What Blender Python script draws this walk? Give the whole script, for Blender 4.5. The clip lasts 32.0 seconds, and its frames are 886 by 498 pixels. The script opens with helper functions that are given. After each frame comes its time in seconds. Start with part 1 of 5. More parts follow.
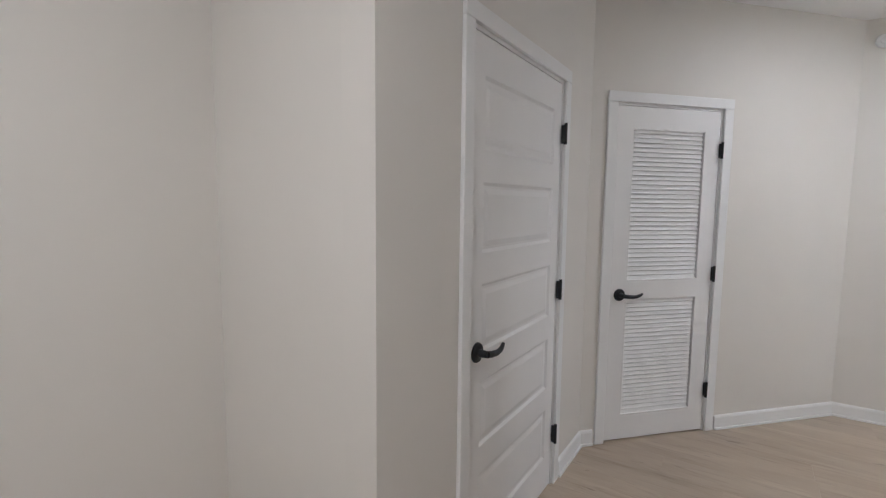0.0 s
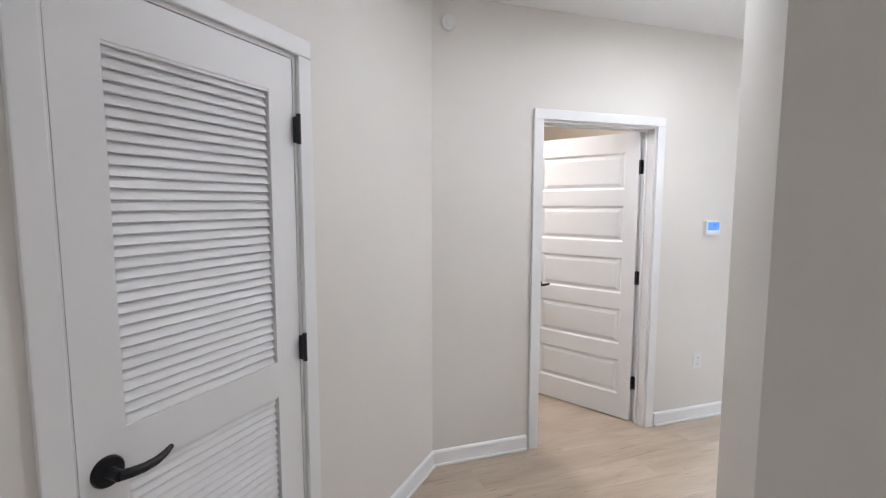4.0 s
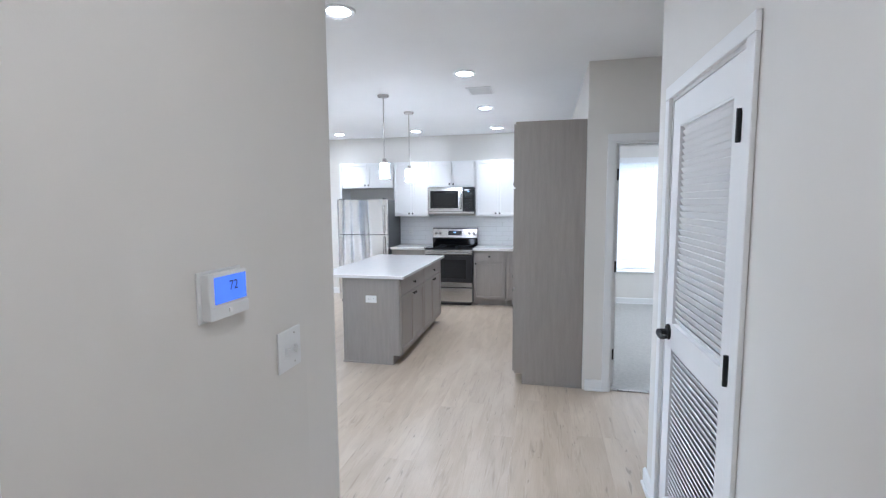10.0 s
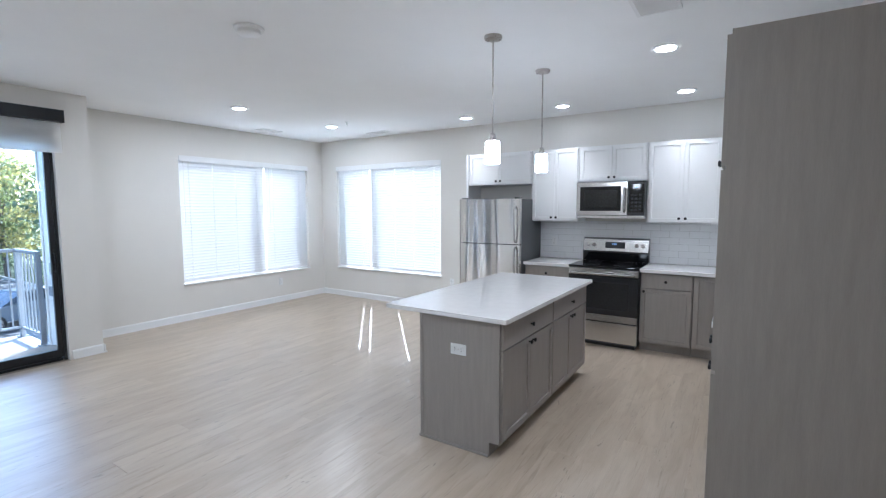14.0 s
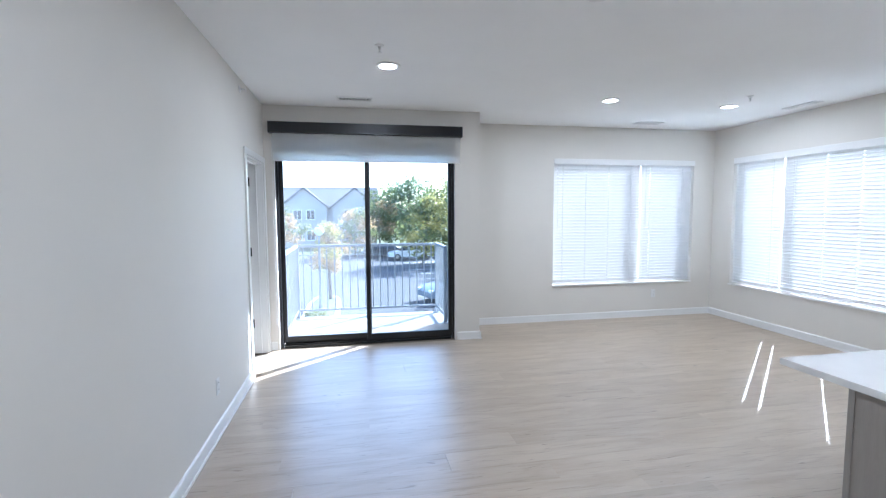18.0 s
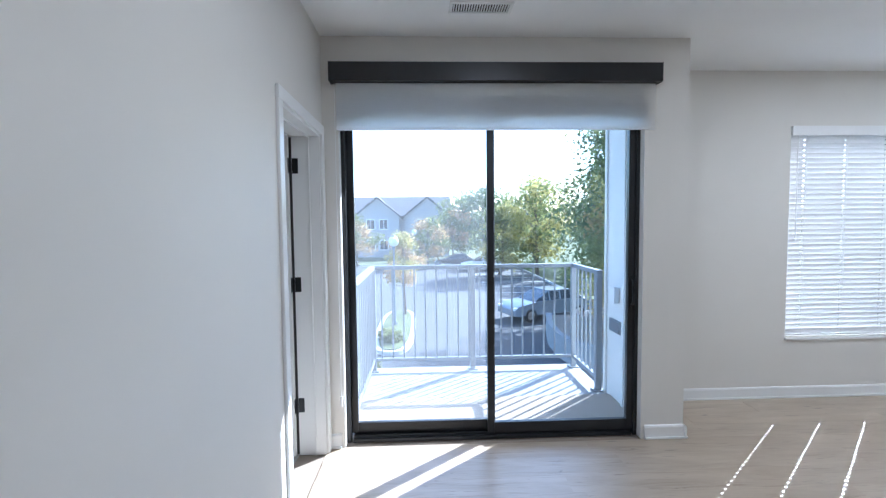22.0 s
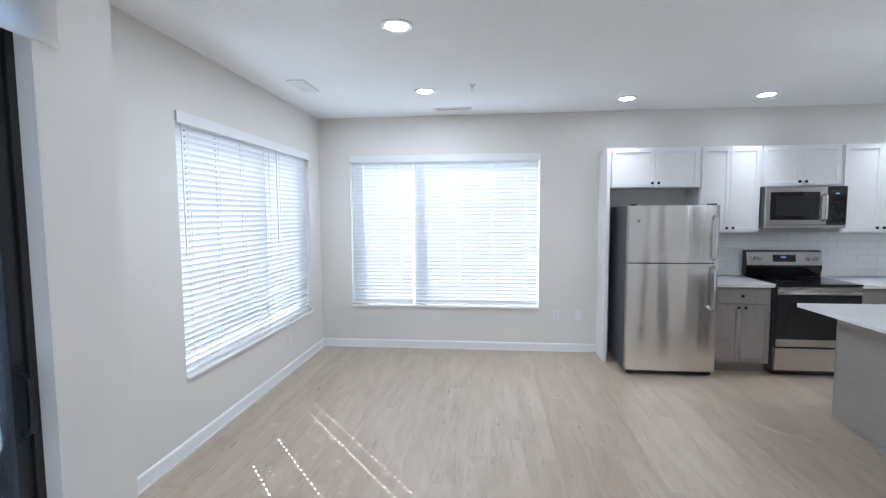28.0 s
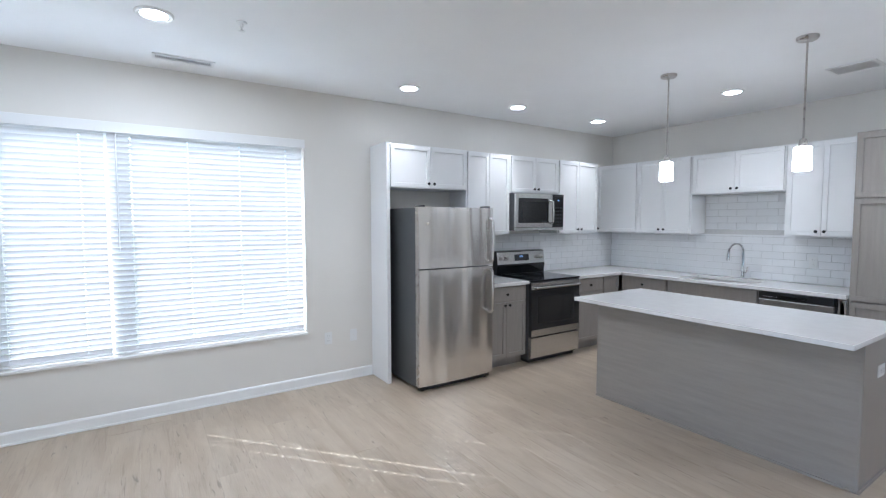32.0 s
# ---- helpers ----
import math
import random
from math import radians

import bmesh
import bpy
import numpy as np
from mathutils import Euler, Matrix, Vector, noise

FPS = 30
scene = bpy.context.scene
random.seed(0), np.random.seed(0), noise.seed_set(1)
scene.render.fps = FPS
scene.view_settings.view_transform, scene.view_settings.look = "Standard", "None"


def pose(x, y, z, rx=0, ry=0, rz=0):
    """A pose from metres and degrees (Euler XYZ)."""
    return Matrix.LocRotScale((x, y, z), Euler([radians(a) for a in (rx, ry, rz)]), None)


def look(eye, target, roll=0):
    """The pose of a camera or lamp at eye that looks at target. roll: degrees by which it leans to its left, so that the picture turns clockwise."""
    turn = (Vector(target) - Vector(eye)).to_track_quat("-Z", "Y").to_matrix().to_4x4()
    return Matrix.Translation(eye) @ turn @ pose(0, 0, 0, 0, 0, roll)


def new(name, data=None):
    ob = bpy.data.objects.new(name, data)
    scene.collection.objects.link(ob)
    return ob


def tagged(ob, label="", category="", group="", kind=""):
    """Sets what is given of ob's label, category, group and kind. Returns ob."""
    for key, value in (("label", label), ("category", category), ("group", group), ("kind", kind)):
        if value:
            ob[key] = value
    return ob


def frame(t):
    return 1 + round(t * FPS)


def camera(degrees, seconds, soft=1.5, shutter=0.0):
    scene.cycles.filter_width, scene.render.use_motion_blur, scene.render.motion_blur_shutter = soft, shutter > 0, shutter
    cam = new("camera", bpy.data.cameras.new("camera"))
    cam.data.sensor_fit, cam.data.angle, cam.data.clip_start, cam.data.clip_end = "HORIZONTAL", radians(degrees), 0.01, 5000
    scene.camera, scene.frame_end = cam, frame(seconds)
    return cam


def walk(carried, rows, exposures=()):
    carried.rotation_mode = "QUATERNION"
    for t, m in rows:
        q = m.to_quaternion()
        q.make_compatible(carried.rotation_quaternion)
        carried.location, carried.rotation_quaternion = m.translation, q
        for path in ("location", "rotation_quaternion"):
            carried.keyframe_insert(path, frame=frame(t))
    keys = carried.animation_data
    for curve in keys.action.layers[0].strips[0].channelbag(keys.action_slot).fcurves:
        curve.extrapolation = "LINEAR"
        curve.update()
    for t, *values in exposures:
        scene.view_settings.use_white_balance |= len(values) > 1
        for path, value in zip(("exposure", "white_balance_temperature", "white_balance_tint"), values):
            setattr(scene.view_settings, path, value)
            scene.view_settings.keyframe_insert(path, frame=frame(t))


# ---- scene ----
cam = camera(87.5, 32.0, soft=1.25)
PATH = [
    (0, (1.009, -0.594, 1.489), (-0.096, 1.062, 1.296), 0.6),
    (0.5, (1.007, -0.564, 1.503), (0.12, 1.219, 1.318), 0.5),
    (1, (0.978, -0.458, 1.495), (0.32, 1.422, 1.319), 0.3),
    (1.5, (0.865, -0.254, 1.528), (0.47, 1.697, 1.335), 0.6),
    (2, (0.793, -0.042, 1.541), (0.629, 1.942, 1.354), 0.3),
    (2.5, (0.708, 0.21, 1.547), (0.787, 2.201, 1.368), 0.3),
    (3, (0.7, 0.502, 1.557), (1.014, 2.469, 1.373), 0.3),
    (3.5, (0.734, 0.795, 1.565), (1.195, 2.732, 1.38), 0.2),
    (5.5, (0.956, 1.919, 1.624), (2.148, 3.51, 1.409), -0.1),
    (6, (1.023, 2.113, 1.619), (2.383, 3.565, 1.413), -0.0),
    (6.5, (1.162, 2.282, 1.607), (2.68, 3.568, 1.402), 0.0),
    (7, (1.358, 2.444, 1.607), (3.013, 3.548, 1.402), -0.1),
    (7.5, (1.537, 2.606, 1.614), (3.305, 3.517, 1.408), -0.1),
    (8, (1.703, 2.715, 1.621), (3.56, 3.429, 1.418), 0.0),
    (8.5, (1.975, 2.75, 1.607), (3.88, 3.326, 1.409), 0.1),
    (9, (2.236, 2.792, 1.595), (4.153, 3.327, 1.402), 0.1),
    (9.5, (2.492, 2.884, 1.606), (4.42, 3.377, 1.409), -0.1),
    (10, (2.759, 2.943, 1.609), (4.702, 3.376, 1.413), -0.4),
    (10.5, (3.058, 2.984, 1.609), (5.011, 3.368, 1.413), -0.4),
    (11, (3.331, 3.039, 1.597), (5.289, 3.4, 1.407), -0.2),
    (11.5, (3.611, 3.091, 1.587), (5.571, 3.449, 1.408), 0.2),
    (12, (3.833, 3.07, 1.595), (5.783, 3.477, 1.414), 0.2),
    (12.5, (4.041, 3.036, 1.599), (5.945, 3.622, 1.419), 0.2),
    (13, (4.206, 3.061, 1.581), (6.046, 3.824, 1.402), 0.1),
    (13.5, (4.393, 3.111, 1.584), (6.155, 4.04, 1.403), -0.1),
    (15.5, (4.833, 3.141, 1.548), (6.122, 4.661, 1.375), -0.1),
    (16, (4.94, 3.213, 1.55), (6.065, 4.858, 1.378), -0.3),
    (16.5, (5.028, 3.284, 1.555), (5.976, 5.037, 1.388), -0.3),
    (17, (5.098, 3.341, 1.571), (5.857, 5.184, 1.409), -0.3),
    (17.5, (5.174, 3.397, 1.548), (5.728, 5.312, 1.394), -0.3),
    (18, (5.168, 3.522, 1.554), (5.543, 5.48, 1.397), -0.3),
    (18.5, (5.127, 3.741, 1.578), (5.422, 5.714, 1.43), -0.4),
    (19, (5.108, 3.984, 1.581), (5.334, 5.966, 1.437), -0.6),
    (19.5, (5.109, 4.28, 1.557), (5.261, 6.27, 1.426), -0.6),
    (20, (5.05, 4.609, 1.542), (5.138, 6.603, 1.42), -0.8),
    (20.5, (4.989, 4.907, 1.571), (5.049, 6.902, 1.44), -0.6),
    (21, (4.949, 5.216, 1.551), (5.01, 7.211, 1.427), -0.7),
    (21.5, (4.917, 5.54, 1.542), (4.979, 7.535, 1.424), -0.6),
    (22, (4.865, 5.852, 1.527), (4.945, 7.847, 1.412), -0.6),
    (22.5, (4.836, 6.143, 1.536), (5.006, 8.132, 1.413), -0.7),
    (23, (4.815, 6.411, 1.534), (5.085, 8.388, 1.408), -0.8),
    (23.5, (4.833, 6.603, 1.524), (5.318, 8.539, 1.405), -0.6),
    (24, (4.811, 6.75, 1.537), (5.553, 8.603, 1.414), -0.6),
    (24.5, (4.811, 6.863, 1.529), (5.802, 8.596, 1.407), -0.8),
    (25, (4.849, 6.988, 1.52), (6.063, 8.574, 1.403), -0.6),
    (25.5, (4.895, 7.116, 1.53), (6.311, 8.524, 1.41), -0.4),
    (26, (4.911, 7.185, 1.526), (6.508, 8.383, 1.407), -0.7),
    (26.5, (4.929, 7.277, 1.546), (6.69, 8.215, 1.415), -1.0),
    (28.5, (5.097, 7.668, 1.618), (7.091, 7.678, 1.462), -0.1),
    (29, (5.138, 7.761, 1.604), (7.125, 7.596, 1.447), 0.0),
    (29.5, (5.245, 7.902, 1.551), (7.206, 7.532, 1.412), 0.3),
    (30, (5.39, 8.022, 1.543), (7.302, 7.449, 1.409), 0.2),
    (30.5, (5.534, 8.149, 1.562), (7.374, 7.379, 1.423), 0.1),
    (31, (5.691, 8.243, 1.552), (7.457, 7.312, 1.421), -0.0),
    (31.5, (5.921, 8.308, 1.574), (7.608, 7.243, 1.429), -0.0),
    (32, (6.192, 8.281, 1.552), (7.866, 7.193, 1.432), -0.1),
]
EXPOSURES = [(0.0, 3.9, 5150, 11), (2.0, 4.04, 5130, 11), (3.5, 4.08, 5110, 11), (6.0, 3.8, 5000, 10.5), (8.0, 3.62, 4990, 10), (10.0, 3.34, 5010, 10), (12.0, 2.98, 5050, 9.5), (16.0, 2.76, 5070, 9.5), (19.0, 2.66, 5060, 9.5), (22.0, 2.42, 5050, 9.5), (26.0, 2.54, 5070, 9.5), (29.0, 2.74, 5090, 9.5), (32.0, 2.76, 5110, 9.5)]
walk(cam, [(t, look(eye, target, roll)) for t, eye, target, roll in PATH], EXPOSURES)

# ---- daylight ----
SUN_AZ, SUN_EL = math.atan2(0.66, 0.75), radians(35)
world = bpy.data.worlds.new("sky")
scene.world = world
world.use_nodes = True
wn = world.node_tree.nodes
sky = wn.new("ShaderNodeTexSky")
sky.sky_type = "NISHITA"
sky.sun_disc = False
sky.sun_elevation = SUN_EL
sky.sun_rotation = math.pi / 2 - SUN_AZ
wn["Background"].inputs["Strength"].default_value = 0.125
world.node_tree.links.new(sky.outputs["Color"], wn["Background"].inputs["Color"])
sun = new("sun", bpy.data.lights.new("sun", "SUN"))
sun.data.energy, sun.data.angle, sun.data.color = 3.8, radians(0.25), (1.0, 0.95, 0.88)
sun.matrix_world = look((math.cos(SUN_AZ), math.sin(SUN_AZ), math.tan(SUN_EL)), (0, 0, 0)) @ pose(0, 0, 0)
sun.location = (14, 16, 20)


# ---- materials ----
def material(name, colour, rough=0.5, metal=0.0, vary=0.05, scale=6.0, bump=0.0, bump_scale=200.0, stretch=(1, 1, 1), coat=0.0, piece=0.0, fine=0.0, wave=0.0):
    """A surface with a base colour that drifts at a large scale and grain at a fine one."""
    m = bpy.data.materials.new(name)
    m.use_nodes = True
    nt, n = m.node_tree, m.node_tree.nodes
    link = nt.links.new
    b = n["Principled BSDF"]
    b.inputs["Metallic"].default_value = metal
    b.inputs["Coat Weight"].default_value = coat
    tc = n.new("ShaderNodeTexCoord")
    mp = n.new("ShaderNodeMapping")
    mp.inputs["Scale"].default_value = stretch
    link(tc.outputs["Object"], mp.inputs["Vector"])
    big = n.new("ShaderNodeTexNoise")
    big.inputs["Scale"].default_value, big.inputs["Detail"].default_value = scale, 4
    link(mp.outputs["Vector"], big.inputs["Vector"])
    small = n.new("ShaderNodeTexNoise")
    small.inputs["Scale"].default_value, small.inputs["Detail"].default_value = bump_scale, 0 if wave else 3
    link(mp.outputs["Vector"], small.inputs["Vector"])
    mix = n.new("ShaderNodeMix")
    mix.data_type = "RGBA"
    lo = [max(0, c * (1 - vary)) for c in colour]
    hi = [min(1, c * (1 + vary)) for c in colour]
    mix.inputs["A"].default_value, mix.inputs["B"].default_value = (*lo, 1), (*hi, 1)
    add = n.new("ShaderNodeMath")
    add.operation = "MULTIPLY_ADD"
    link(small.outputs["Fac"], add.inputs[0])
    add.inputs[1].default_value = fine
    link(big.outputs["Fac"], add.inputs[2])
    fac = add.outputs[0]
    if piece:
        info = n.new("ShaderNodeObjectInfo")
        each = n.new("ShaderNodeMath")
        each.operation = "MULTIPLY_ADD"
        link(info.outputs["Random"], each.inputs[0])
        each.inputs[1].default_value = piece
        link(fac, each.inputs[2])
        fac = each.outputs[0]
    ramp = n.new("ShaderNodeMapRange")
    ramp.inputs["From Min"].default_value = 0.3 + 0.5 * fine * 0.6
    ramp.inputs["From Max"].default_value = 0.7 + 0.5 * fine * 1.4 + piece
    link(fac, ramp.inputs["Value"])
    link(ramp.outputs["Result"], mix.inputs["Factor"])
    link(mix.outputs["Result"], b.inputs["Base Color"])
    rr = n.new("ShaderNodeMapRange")
    rr.inputs["To Min"].default_value, rr.inputs["To Max"].default_value = rough * 0.85, min(1, rough * 1.15)
    link(big.outputs["Fac"], rr.inputs["Value"])
    link(rr.outputs["Result"], b.inputs["Roughness"])
    if bump:
        bp = n.new("ShaderNodeBump")
        bp.inputs["Strength"].default_value, bp.inputs["Distance"].default_value = bump, wave or 0.002
        link(small.outputs["Fac"], bp.inputs["Height"])
        link(bp.outputs["Normal"], b.inputs["Normal"])
    return m


def glowing(name, colour, strength):
    m = bpy.data.materials.new(name)
    m.use_nodes = True
    b = m.node_tree.nodes["Principled BSDF"]
    b.inputs["Base Color"].default_value = (*colour, 1)
    b.inputs["Emission Color"].default_value = (*colour, 1)
    b.inputs["Emission Strength"].default_value = strength
    return m


def see_through(name, colour, translucent, rough=0.6):
    """Thin stuff that lets part of the light through, such as blinds, shades and leaves."""
    m = bpy.data.materials.new(name)
    m.use_nodes = True
    n, link = m.node_tree.nodes, m.node_tree.links.new
    b, out = n["Principled BSDF"], n["Material Output"]
    b.inputs["Roughness"].default_value = rough
    noise_node = n.new("ShaderNodeTexNoise")
    noise_node.inputs["Scale"].default_value = 30
    mix_c = n.new("ShaderNodeMix")
    mix_c.data_type = "RGBA"
    mix_c.inputs["A"].default_value = (*[c * 0.94 for c in colour], 1)
    mix_c.inputs["B"].default_value = (*colour, 1)
    link(noise_node.outputs["Fac"], mix_c.inputs["Factor"])
    t = n.new("ShaderNodeBsdfTranslucent")
    link(mix_c.outputs["Result"], b.inputs["Base Color"])
    link(mix_c.outputs["Result"], t.inputs["Color"])
    mix = n.new("ShaderNodeMixShader")
    mix.inputs[0].default_value = translucent
    link(b.outputs[0], mix.inputs[1])
    link(t.outputs[0], mix.inputs[2])
    link(mix.outputs[0], out.inputs["Surface"])
    return m


def wood_floor():
    """Pale oak vinyl planks: streaks along x, knots, a tone of its own for each plank."""
    m = bpy.data.materials.new("oak_vinyl")
    m.use_nodes = True
    n, link = m.node_tree.nodes, m.node_tree.links.new
    b = n["Principled BSDF"]
    tc, info = n.new("ShaderNodeTexCoord"), n.new("ShaderNodeObjectInfo")
    off = n.new("ShaderNodeVectorMath")
    off.operation = "MULTIPLY_ADD"
    link(info.outputs["Random"], off.inputs[0])
    off.inputs[1].default_value = (37, 11, 5)
    link(tc.outputs["Object"], off.inputs[2])

    def grain(sx, sy, scale, detail, distort):
        mp = n.new("ShaderNodeMapping")
        mp.inputs["Scale"].default_value = (sx, sy, 1)
        link(off.outputs[0], mp.inputs["Vector"])
        t = n.new("ShaderNodeTexNoise")
        t.inputs["Scale"].default_value, t.inputs["Detail"].default_value = scale, detail
        t.inputs["Distortion"].default_value = distort
        link(mp.outputs["Vector"], t.inputs["Vector"])
        return t.outputs["Fac"]

    broad, streak, pores = grain(1.0, 5.0, 1.6, 5, 0.8), grain(1.2, 16.0, 2.2, 6, 1.2), grain(2.0, 70.0, 4.0, 3, 0.2)
    r1 = n.new("ShaderNodeValToRGB")
    r1.color_ramp.elements[0].position, r1.color_ramp.elements[0].color = 0.32, (0.395, 0.315, 0.226, 1)
    r1.color_ramp.elements[1].position, r1.color_ramp.elements[1].color = 0.66, (0.49, 0.41, 0.312, 1)
    link(broad, r1.inputs["Fac"])
    r2 = n.new("ShaderNodeValToRGB")
    r2.color_ramp.elements[0].position, r2.color_ramp.elements[0].color = 0.27, (0.55, 0.48, 0.42, 1)
    r2.color_ramp.elements[1].position, r2.color_ramp.elements[1].color = 0.44, (1, 1, 1, 1)
    link(streak, r2.inputs["Fac"])
    mul = n.new("ShaderNodeMix")
    mul.data_type, mul.blend_type = "RGBA", "MULTIPLY"
    mul.inputs["Factor"].default_value = 0.5
    link(r1.outputs[0], mul.inputs["A"])
    link(r2.outputs[0], mul.inputs["B"])
    tone = n.new("ShaderNodeMapRange")
    tone.inputs["To Min"].default_value, tone.inputs["To Max"].default_value = 0.95, 1.05
    link(info.outputs["Random"], tone.inputs["Value"])
    pm = n.new("ShaderNodeMapRange")
    pm.inputs["From Min"].default_value, pm.inputs["From Max"].default_value = 0.3, 0.6
    pm.inputs["To Min"].default_value, pm.inputs["To Max"].default_value = 0.94, 1.02
    link(pores, pm.inputs["Value"])
    tt = n.new("ShaderNodeMath")
    tt.operation = "MULTIPLY"
    link(tone.outputs[0], tt.inputs[0])
    link(pm.outputs[0], tt.inputs[1])
    cracks = n.new("ShaderNodeMapRange")
    cracks.inputs["From Min"].default_value, cracks.inputs["From Max"].default_value = 0.70, 0.76
    cracks.inputs["To Min"].default_value, cracks.inputs["To Max"].default_value = 1.0, 0.62
    link(grain(2.2, 14.0, 1.5, 1, 2.5), cracks.inputs["Value"])
    tk = n.new("ShaderNodeMath")
    tk.operation = "MULTIPLY"
    link(tt.outputs[0], tk.inputs[0])
    link(cracks.outputs[0], tk.inputs[1])
    tt = tk
    sc = n.new("ShaderNodeVectorMath")
    sc.operation = "SCALE"
    link(mul.outputs["Result"], sc.inputs[0])
    link(tt.outputs[0], sc.inputs["Scale"])
    link(sc.outputs[0], b.inputs["Base Color"])
    rr = n.new("ShaderNodeMapRange")
    rr.inputs["To Min"].default_value, rr.inputs["To Max"].default_value = 0.26, 0.38
    link(streak, rr.inputs["Value"])
    link(rr.outputs[0], b.inputs["Roughness"])
    b.inputs["Coat Weight"].default_value, b.inputs["Coat Roughness"].default_value, b.inputs["Coat IOR"].default_value = 0.5, 0.42, 1.5
    bp = n.new("ShaderNodeBump")
    bp.inputs["Strength"].default_value, bp.inputs["Distance"].default_value = 0.12, 0.001
    link(pores, bp.inputs["Height"])
    link(bp.outputs[0], b.inputs["Normal"])
    return m


def clear_glass(name, haze):
    """Thin glass with a pale translucent film that puts veiling glare over the view."""
    m = bpy.data.materials.new(name)
    m.use_nodes = True
    n, link = m.node_tree.nodes, m.node_tree.links.new
    out = n["Material Output"]
    tr, gl, fr, mix = n.new("ShaderNodeBsdfTransparent"), n.new("ShaderNodeBsdfGlossy"), n.new("ShaderNodeFresnel"), n.new("ShaderNodeMixShader")
    tr.inputs["Color"].default_value = (0.93, 0.96, 0.97, 1)
    gl.inputs["Roughness"].default_value = 0.01
    fr.inputs["IOR"].default_value = 1.45
    link(fr.outputs[0], mix.inputs[0])
    link(tr.outputs[0], mix.inputs[1])
    link(gl.outputs[0], mix.inputs[2])
    film_mix, film = n.new("ShaderNodeMixShader"), n.new("ShaderNodeBsdfTranslucent")
    film.inputs["Color"].default_value = (0.93, 0.95, 1.0, 1)
    patchy, amount = n.new("ShaderNodeTexNoise"), n.new("ShaderNodeMapRange")
    patchy.inputs["Scale"].default_value, patchy.inputs["Detail"].default_value = 2.5, 3
    amount.inputs["To Min"].default_value, amount.inputs["To Max"].default_value = haze * 0.75, haze * 1.25
    link(patchy.outputs["Fac"], amount.inputs["Value"])
    link(amount.outputs[0], film_mix.inputs[0])
    link(mix.outputs[0], film_mix.inputs[1])
    link(film.outputs[0], film_mix.inputs[2])
    link(film_mix.outputs[0], out.inputs["Surface"])
    return m


WALL = material("wall_paint", (0.725, 0.70, 0.652), 0.6, vary=0.02, scale=1.5, bump=0.08, bump_scale=260)
# side room walls: the warm lamp's tint is put into the paint colour
WALL_WARM_LIT = material("wall_paint_warm_lit", (0.68, 0.60, 0.50), 0.6, vary=0.02, scale=1.5, bump=0.08, bump_scale=260)
CEIL = material("ceiling_paint", (0.88, 0.88, 0.875), 0.8, vary=0.015, scale=2, bump=0.1, bump_scale=180)
TRIM = material("trim_paint", (0.80, 0.80, 0.79), 0.35, vary=0.015, scale=3, bump=0.02, bump_scale=90)
DOOR = material("door_paint", (0.80, 0.795, 0.785), 0.38, vary=0.015, scale=4, bump=0.04, bump_scale=150, stretch=(1, 1, 0.15))
FLOOR = wood_floor()
SUBFLOOR = material("screed", (0.30, 0.25, 0.20), 0.8)
CARPET = material("carpet", (0.44, 0.43, 0.40), 0.95, vary=0.18, scale=35, bump=1.0, bump_scale=420, fine=0.8)
GREY = material("grey_cabinet", (0.30, 0.272, 0.244), 0.45, vary=0.09, scale=7, bump=0.06, bump_scale=60, stretch=(5, 5, 0.5), fine=0.5)
GREYX = material("grey_cabinet_back", (0.30, 0.272, 0.244), 0.34, vary=0.09, scale=7, bump=0.06, bump_scale=60, stretch=(0.5, 5, 5), fine=0.5, coat=0.5)
WHITE = material("white_cabinet", (0.80, 0.80, 0.795), 0.32, vary=0.012, scale=3, bump=0.02, bump_scale=90)
QUARTZ = material("white_quartz", (0.775, 0.76, 0.74), 0.13, vary=0.03, scale=14, bump=0.0, coat=0.3, fine=0.4, bump_scale=120)
STEEL = material("stainless_steel", (0.80, 0.785, 0.765), 0.2, metal=1.0, vary=0.04, scale=1.2, bump=1.0, bump_scale=1.0, stretch=(1, 5, 0.55), wave=0.05)
STEEL_H = material("brushed_steel", (0.58, 0.57, 0.555), 0.25, metal=1.0, vary=0.05, scale=3, bump=0.04, bump_scale=60, stretch=(0.2, 0.2, 8))
CHROME = material("chrome", (0.75, 0.75, 0.76), 0.08, metal=1.0, vary=0.02)
NICKEL = material("brushed_nickel", (0.50, 0.47, 0.44), 0.28, metal=1.0, vary=0.05, scale=20)
CHAR = material("charcoal_enamel", (0.075, 0.078, 0.08), 0.42, vary=0.1, scale=5, bump=0.1, bump_scale=300)
BLACK = material("black_plastic", (0.014, 0.014, 0.015), 0.35, vary=0.2, scale=9)
GLOSS = material("black_glass", (0.006, 0.006, 0.007), 0.05, vary=0.1, scale=2)
WINDOWG = material("oven_window", (0.022, 0.022, 0.022), 0.12, vary=0.3, scale=60, stretch=(1, 1, 1), fine=0.6, bump_scale=300)
HARD = material("black_hardware", (0.016, 0.017, 0.019), 0.38, metal=0.35, vary=0.3, scale=12)
FRAMEB = material("black_aluminium", (0.014, 0.015, 0.017), 0.36, vary=0.2, scale=4)
TILE = material("glazed_tile", (0.80, 0.805, 0.81), 0.06, vary=0.015, scale=9, bump=0.05, bump_scale=14, piece=0.5)
GROUT = material("grout", (0.55, 0.55, 0.54), 0.9, vary=0.06, scale=40, bump=0.3)
PLASTIC = material("white_plastic", (0.78, 0.78, 0.77), 0.3, vary=0.01)
SLOT = material("dark_slot", (0.03, 0.03, 0.03), 0.7)
VINYL = material("white_vinyl_frame", (0.78, 0.78, 0.77), 0.4, vary=0.02)
